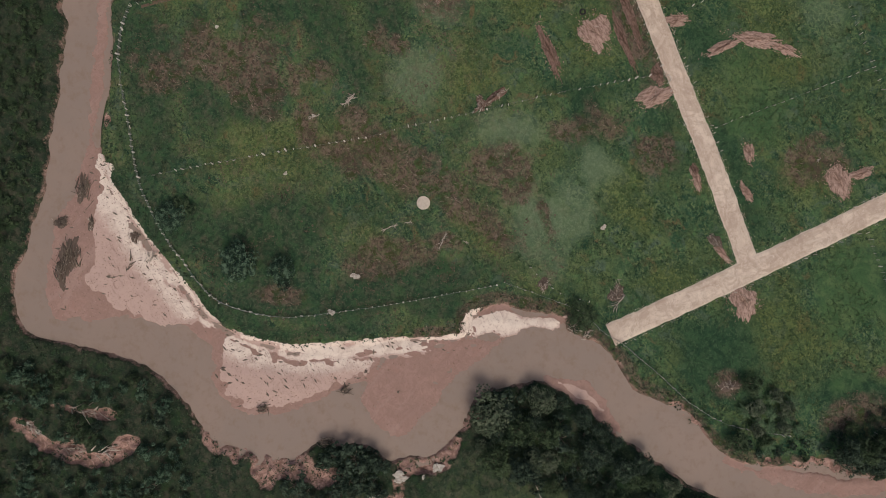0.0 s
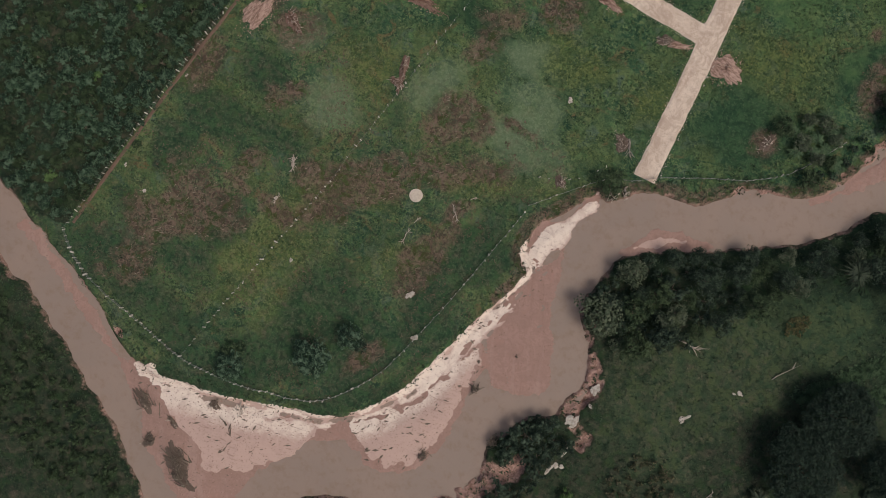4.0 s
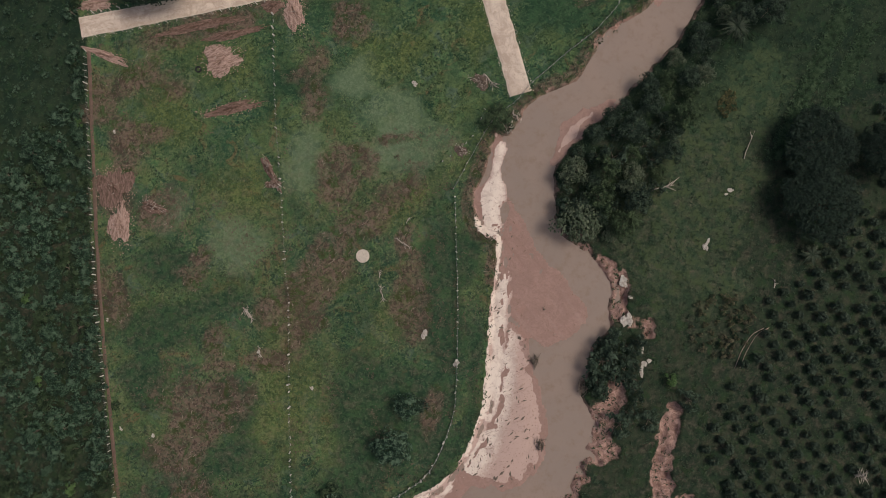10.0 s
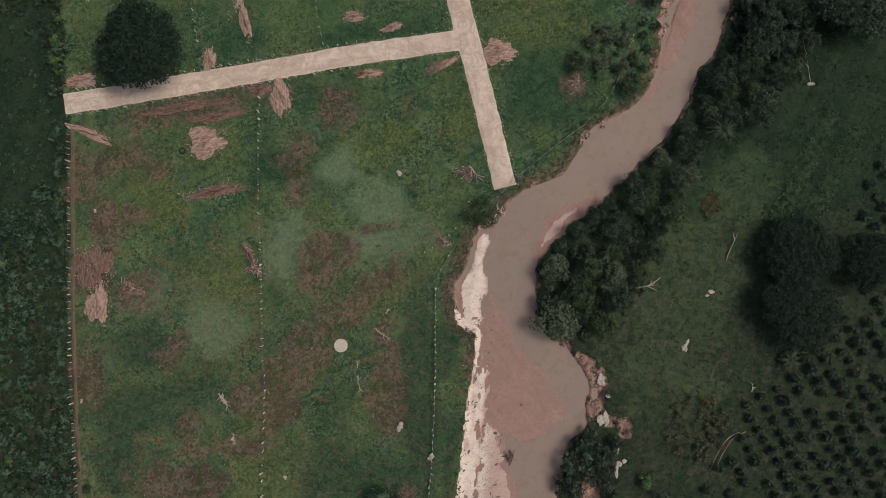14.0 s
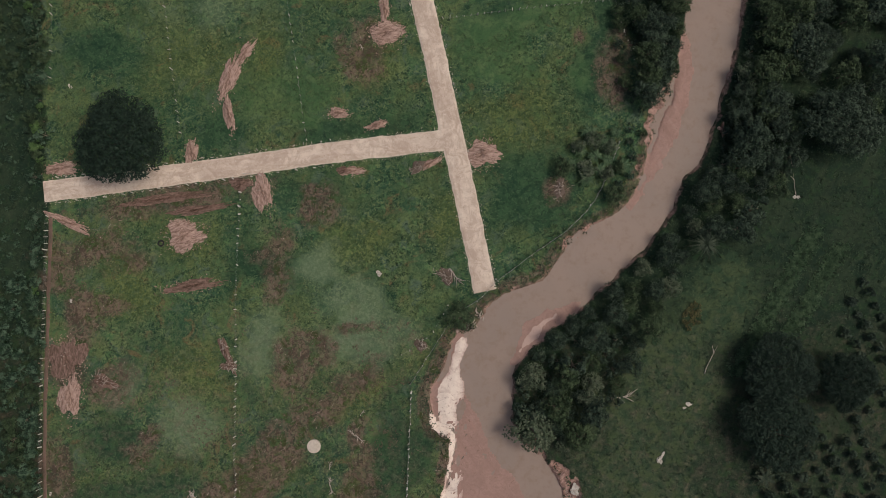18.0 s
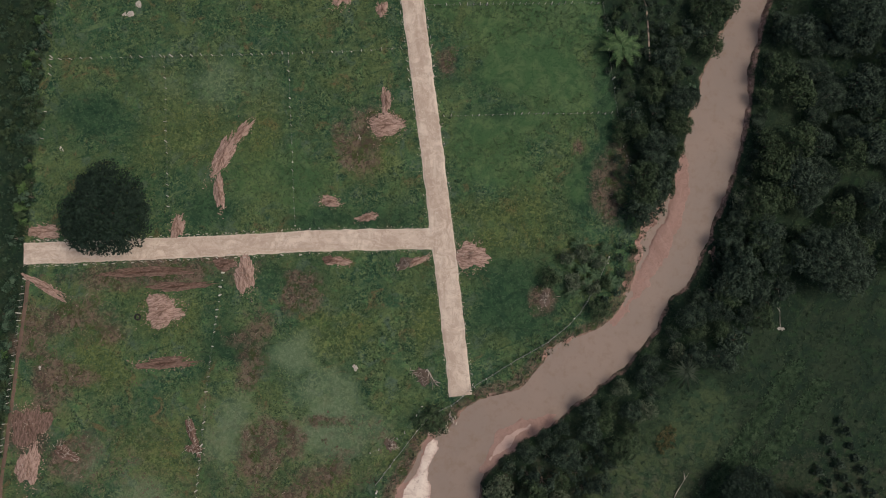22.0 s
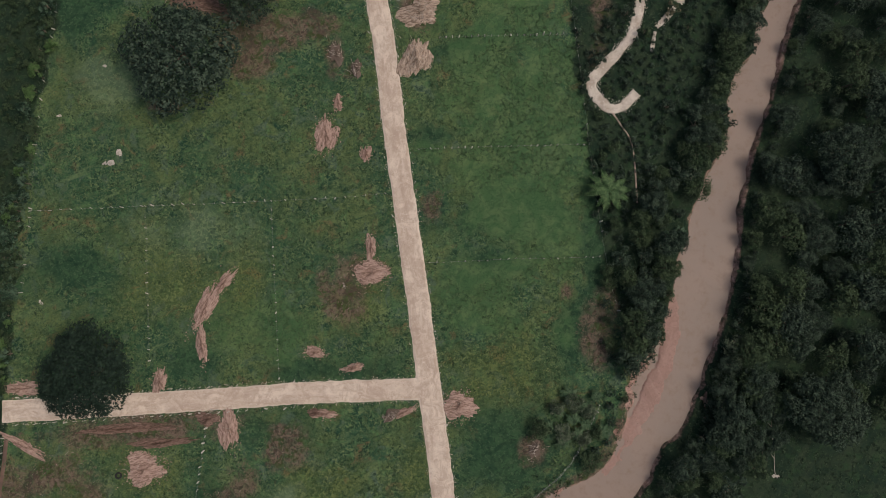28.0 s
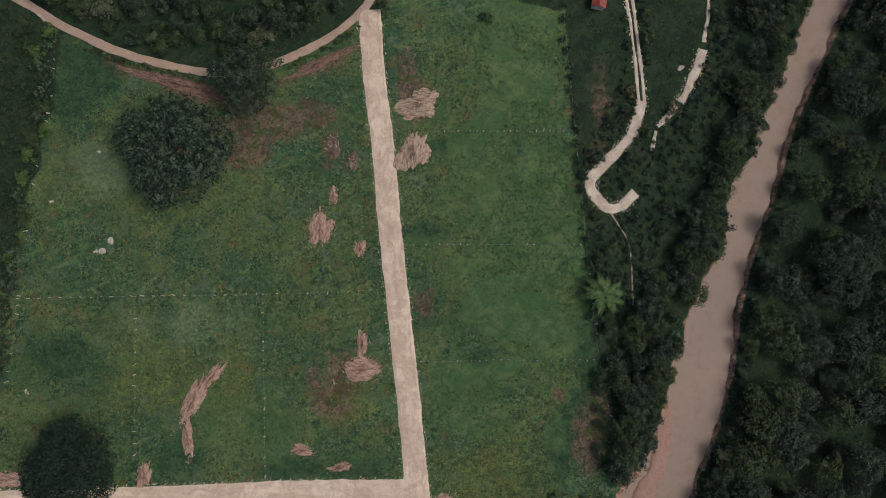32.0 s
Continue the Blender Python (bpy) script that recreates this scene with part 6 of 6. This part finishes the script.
(hx, hy), = [(40.4, 185.7)]
hut = new("hut")
part("wall", box_mesh(3.0, 3.6, 2.2), PLASTER, hut, "pale plastered hut walls").matrix_basis = pose(0, 0, 1.1)
for side in (-1, 1):
    roof = part("roof", box_mesh(1.85, 4.2, 0.06), RED_TIN, hut, "red tin roof sheet")
    roof.matrix_basis = pose(side * 0.85, 0, 2.5, 0, side * 18, 0)
    for k in range(9):
        part("roof_rib", box_mesh(1.85, 0.05, 0.04, 0), RED_TIN, roof).matrix_basis = pose(0, -2.0 + 0.5 * k, 0.045)
hut.matrix_basis = pose(hx, hy, ground_z(hx, hy), 0, 0, -6)
tagged(hut, "small hut with a red tin roof in scrub", "hut")

# a small gate frame by the side road
(qx, qy), = [(-40.9, 55.9)]
gate = new("gate_frame")
for s in (-0.7, 0.7):
    part("gate_post", post_me, POST_WOOD, gate).matrix_basis = pose(s, 0, 0)
part("crossbar", box_mesh(1.6, 0.12, 0.12), POST_WOOD, gate).matrix_basis = pose(0, 0, 1.25)
gate.matrix_basis = pose(qx, qy, ground_z(qx, qy), 0, 0, 5)
tagged(gate, "white painted gate frame beside the gravel road", "gate")


# ---- driftwood ----
def driftwood(x, y, a, b, turn, label, seed, logs=9, material=BARK):
    gen = np.random.default_rng(seed)
    ob = new("driftwood")
    for k in range(logs):
        p = Vector((gen.normal() * a * 0.4, gen.normal() * b * 0.4, 0.15 + 0.05 * k * 0.6))
        w = gen.normal() * 0.6 + (math.pi / 2 if b > a else 0)
        L = gen.uniform(0.4, 0.9) * max(a, b)
        q = p + Vector((math.cos(w) * L, math.sin(w) * L, gen.uniform(-0.05, 0.25)))
        part("log" if k < 3 else "branch", tube_mesh("log", [p, p.lerp(q, 0.5) + Vector((0.1 * gen.normal(), 0.1 * gen.normal(), 0.08)), q], [0.2 if k < 3 else 0.09, 0.15 if k < 3 else 0.07, 0.05], material, 6), material, ob)
    ob.matrix_basis = pose(x, y, ground_z(float(x), float(y)) - 0.05, 0, 0, turn)
    return tagged(ob, label, "driftwood")


for k, row in enumerate([(-44.6, -86.5, 1.9, 3.7, 78), (-37.3, -86.2, 0.8, 1.9, 78), (-39, -93.1, 1.7, 1.6, 78), 
    (-31.1, -92.4, 2.4, 3.4, 78), (-27.6, -94.9, 1.6, 4, 78), (-29.5, -91.1, 1.3, 3.1, 78), 
    (-25.1, -79.8, 0.4, 2.4, 63), (25.1, -44, 1.9, 1.3, 78), (14.4, -37, 1.9, 0.8, 78), 
    (14.1, -56.6, 1.9, 1.1, 78), (-32, -77.1, 1.3, 1.1, 78)] + [(25, -44, 1.1, 1.9, -7), (17.7, -24.3, 0.5, 0.5, -7), (11.4, -30.9, 0.7, 0.8, -7)]):
    driftwood(*row, "tangled dark driftwood stranded on the sandbank", 600 + k, 26 if row[2] > 1.5 else 6)
for k, row in enumerate([(-45.6, -86.6, 1.5, 3.2, 78), (-30.5, -92.6, 2.7, 4.3, 78), (-27, -95.3, 1.2, 3.7, 78), 
    (-39, -93.1, 1.6, 1.5, 78), (-36.9, -86.3, 0.7, 1.7, 78), (-31.8, -77.2, 1.1, 1.2, 78)]):
    heap(*row, BROWN_DIRT, "dark silt and debris stranded on the sandbank", 660 + k, 0.25, "silt_heap", 8)
for k, row in enumerate([(-26, -74.3, 2.1, 1.2, 118), (12.7, 19.2, 1.9, 1.1, 79), (14.7, 22.2, 1.3, 1.1, 79), 
    (5.4, -96.6, 4.5, 1, 68), (6.3, -108.7, 2.7, 1.3, 38), (13.4, -100.9, 4.5, 1.2, 69), 
    (15.4, -93.2, 3.2, 1.1, 89)]):
    driftwood(*row, "bleached driftwood heap on the bank", 630 + k, 16, PALE_WOOD)


# ---- what nobody could count ----
def on_land(p, margin=1.2):
    return at_grid(channel, p[:, 0], p[:, 1]) < -margin


def tufts(name, places, size, material, label, seed, blades=3, category="grass"):
    gen = np.random.default_rng(seed)
    k = len(places)
    c = np.repeat(np.column_stack([places, ground_z(places[:, 0], places[:, 1])]), blades, 0)
    s = size * gen.uniform(0.6, 1.5, k).repeat(blades)
    c[:, :2] += gen.normal(size=(len(c), 2)) * s[:, None] * 0.4
    c[:, 2] += 0.3 * s
    nrm = gen.normal(size=c.shape) * np.array([0.7, 0.7, 0.4]) + np.array([0, 0, 1.1])
    v, q = leaf_quads(c, nrm, 1.0, 0.5, gen)
    v = c.repeat(4, 0) + (v - c.repeat(4, 0)) * s.repeat(4)[:, None]
    return tagged(new(name, fast_mesh(name, v, q, material)), label, category, kind="stuff")


field = rng.uniform((-88, -76), (52, 178), (110000, 2))
field = field[on_land(field) & off_roads(field) & (at_grid(VEG[3], field[:, 0], field[:, 1]) < 0.5)]
field0 = field
dryness = at_grid(VEG[0], field[:, 0], field[:, 1]) + 0.25 * fractal(field[:, 0], field[:, 1], 61, 6.0)
for x, y, a, b, turn in PINK_HEAPS:
    clear = np.hypot(field[:, 0] - x, field[:, 1] - y) > 0.9 * min(a, b)
    field, dryness = field[clear], dryness[clear]
lush = fractal(field[:, 0], field[:, 1], 71, 9.0)
pale_here = at_grid(VEG[1], field[:, 0], field[:, 1])
green = field[(dryness < 0.35) & (lush > -0.55) & (pale_here < 0.5) & (at_grid(VEG[2], field[:, 0], field[:, 1]) < 0.45)]
straw = field[dryness > 0.45][::2]
tufts("grass", green[:60000], 0.33, GRASS_BLADE, "rough green pasture grass tufts", 81)
tufts("dry_grass", straw[:11000], 0.32, DRY_BLADE, "dry brown grass and weeds", 82)
outer = rng.uniform((-130, -120), (140, 205), (60000, 2))
outer = outer[on_land(outer) & off_roads(outer) & ~((outer[:, 0] > -89) & (outer[:, 0] < 50) & (line_distance(outer[:, 0], outer[:, 1], FAR_BANK) > 20) & (outer[:, 1] > -60))]
tufts("undergrowth", outer[:36000], 0.42, UNDER_LEAF, "dark green undergrowth and rough grass", 83, category="undergrowth")
edge = np.vstack([FIELD_BANK, FAR_BANK])
edge = np.repeat(edge, 22, 0) + rng.normal(size=(len(edge) * 22, 2)) * 1.8
edge = edge[on_land(edge, 0.5)]
tufts("bank_weeds", edge[::2], 0.42, LEAF_MID, "green weeds hanging over the river bank", 84, category="weeds")


rows = []
for stations in ([(95.5, 42), (86, 26), (75.5, 8)], [(101.5, 38), (92.5, 23.5), (81, 6.5)]):
    c = curve(stations, 0.2)
    rows.append(c.repeat(16, 0) + rng.normal(size=(len(c) * 16, 2)) * np.array([1.0, 0.6]))
tufts("crop_rows", np.vstack(rows), 0.55, LEAF_BROAD, "two leafy green planted rows in rough grass", 85, category="crops")


def pebbles(name, places, size, material, label, seed, stretch=1.0):
    gen = np.random.default_rng(seed)
    k = len(places)
    base = np.array([(1, 0, 0), (0, 1, 0), (-1, 0, 0), (0, -1, 0), (0.45, 0.45, 0.6), (-0.45, 0.45, 0.6), (-0.45, -0.45, 0.6), (0.45, -0.45, 0.6)], float)
    f = np.array([(0, 1, 5, 4), (1, 2, 6, 5), (2, 3, 7, 6), (3, 0, 4, 7), (4, 5, 6, 7)])
    s = size * gen.uniform(0.4, 1.5, (k, 1, 1))
    v = base[None] * s * gen.uniform(0.7, 1.3, (k, 8, 1))
    v[:, :, 0] *= stretch
    a = gen.normal(size=(k, 1)) * (0.5 if stretch > 1 else 2.0) + 0.9
    v[:, :, 0], v[:, :, 1] = v[:, :, 0] * np.cos(a) - v[:, :, 1] * np.sin(a), v[:, :, 0] * np.sin(a) + v[:, :, 1] * np.cos(a)
    v[:, :, :2] += places[:, None, :]
    v[:, :, 2] += ground_z(places[:, 0], places[:, 1])[:, None] - 0.02
    q = (f[None] + (8 * np.arange(k))[:, None, None]).reshape(-1, 4)
    return tagged(new(name, fast_mesh(name, v.reshape(-1, 3), q, material)), label, "stones", kind="stuff")


def near_line(stations, half, spread, n):
    c = curve(stations, 0.3)
    d = np.gradient(c, axis=0)
    d /= np.linalg.norm(d, axis=1)[:, None]
    i = rng.integers(len(c), size=n)
    side = rng.choice([-1, 1], n) * (half + rng.normal(size=n) * spread)
    return c[i] + np.stack([-d[i, 1], d[i, 0]], -1) * side[:, None]


pebbles("road_gravel", np.vstack([near_line(ROAD_MAIN, 2.6, 0.42, 3200), near_line(ROAD_WEST, 2.45, 0.42, 2200)]), 0.085, LIMESTONE, "loose limestone gravel along the road edges", 91)
pebbles("track_gravel", np.vstack([near_line(TRACK_HOOK, 1.1, 0.4, 900), near_line(HOOK_RUTS, 0.9, 0.35, 500), near_line(TRACK_SPUR, 0.9, 0.45, 500), near_line(SPUR_ENDS[1], 0.4, 0.3, 160)]), 0.13, WHITE_GRAVEL, "loose white gravel along the broken tracks", 96)
bar_places = rng.uniform((-60, -112), (14, -14), (16000, 2))
on_bar = np.maximum(at_grid(bars["mid"], bar_places[:, 0], bar_places[:, 1]), at_grid(bars["bend"], bar_places[:, 0], bar_places[:, 1]))
pebbles("river_pebbles", bar_places[on_bar > 0.6][:2200], 0.1, HEAP_SOIL, "pinkish river pebbles on the sandbank", 92)
scraps = np.repeat(ridge_line, 2, 0) + rng.normal(size=(len(ridge_line) * 2, 2)) * 1.5
scraps = scraps[at_grid(channel, scraps[:, 0], scraps[:, 1]) > 0.3]
pebbles("bank_debris", scraps, 0.15, BARK, "dark roots and scraps along the sand ridge", 94, 3.0)
twigs = field0[at_grid(VEG[0], field0[:, 0], field0[:, 1]) > 0.45]
pebbles("dead_twigs", twigs[:700], 0.055, DEAD_TWIG, "dry dead twigs scattered on brown patches", 95, 8.0)
debris = bar_places[(on_bar > 0.6)][-130:]
pebbles("sandbank_debris", debris, 0.16, BARK, "dark driftwood scraps on the sandbank", 93, 3.5)
clods = []
for x, y, a, b, turn in PINK_HEAPS:
    k = int(14 * a * b) + 20
    w, r = rng.uniform(0, 2 * math.pi, k), np.abs(rng.normal(size=k)) * 0.32 + 0.75
    c, d = math.cos(radians(turn)), math.sin(radians(turn))
    u, v = a * r * np.cos(w), b * r * np.sin(w)
    clods.append(np.stack([x + u * c - v * d, y + u * d + v * c], -1))
clods = np.vstack(clods)
pebbles("soil_clods", clods[off_roads(clods)], 0.13, HEAP_SOIL, "pinkish clods of soil spilt around the heaps", 97)
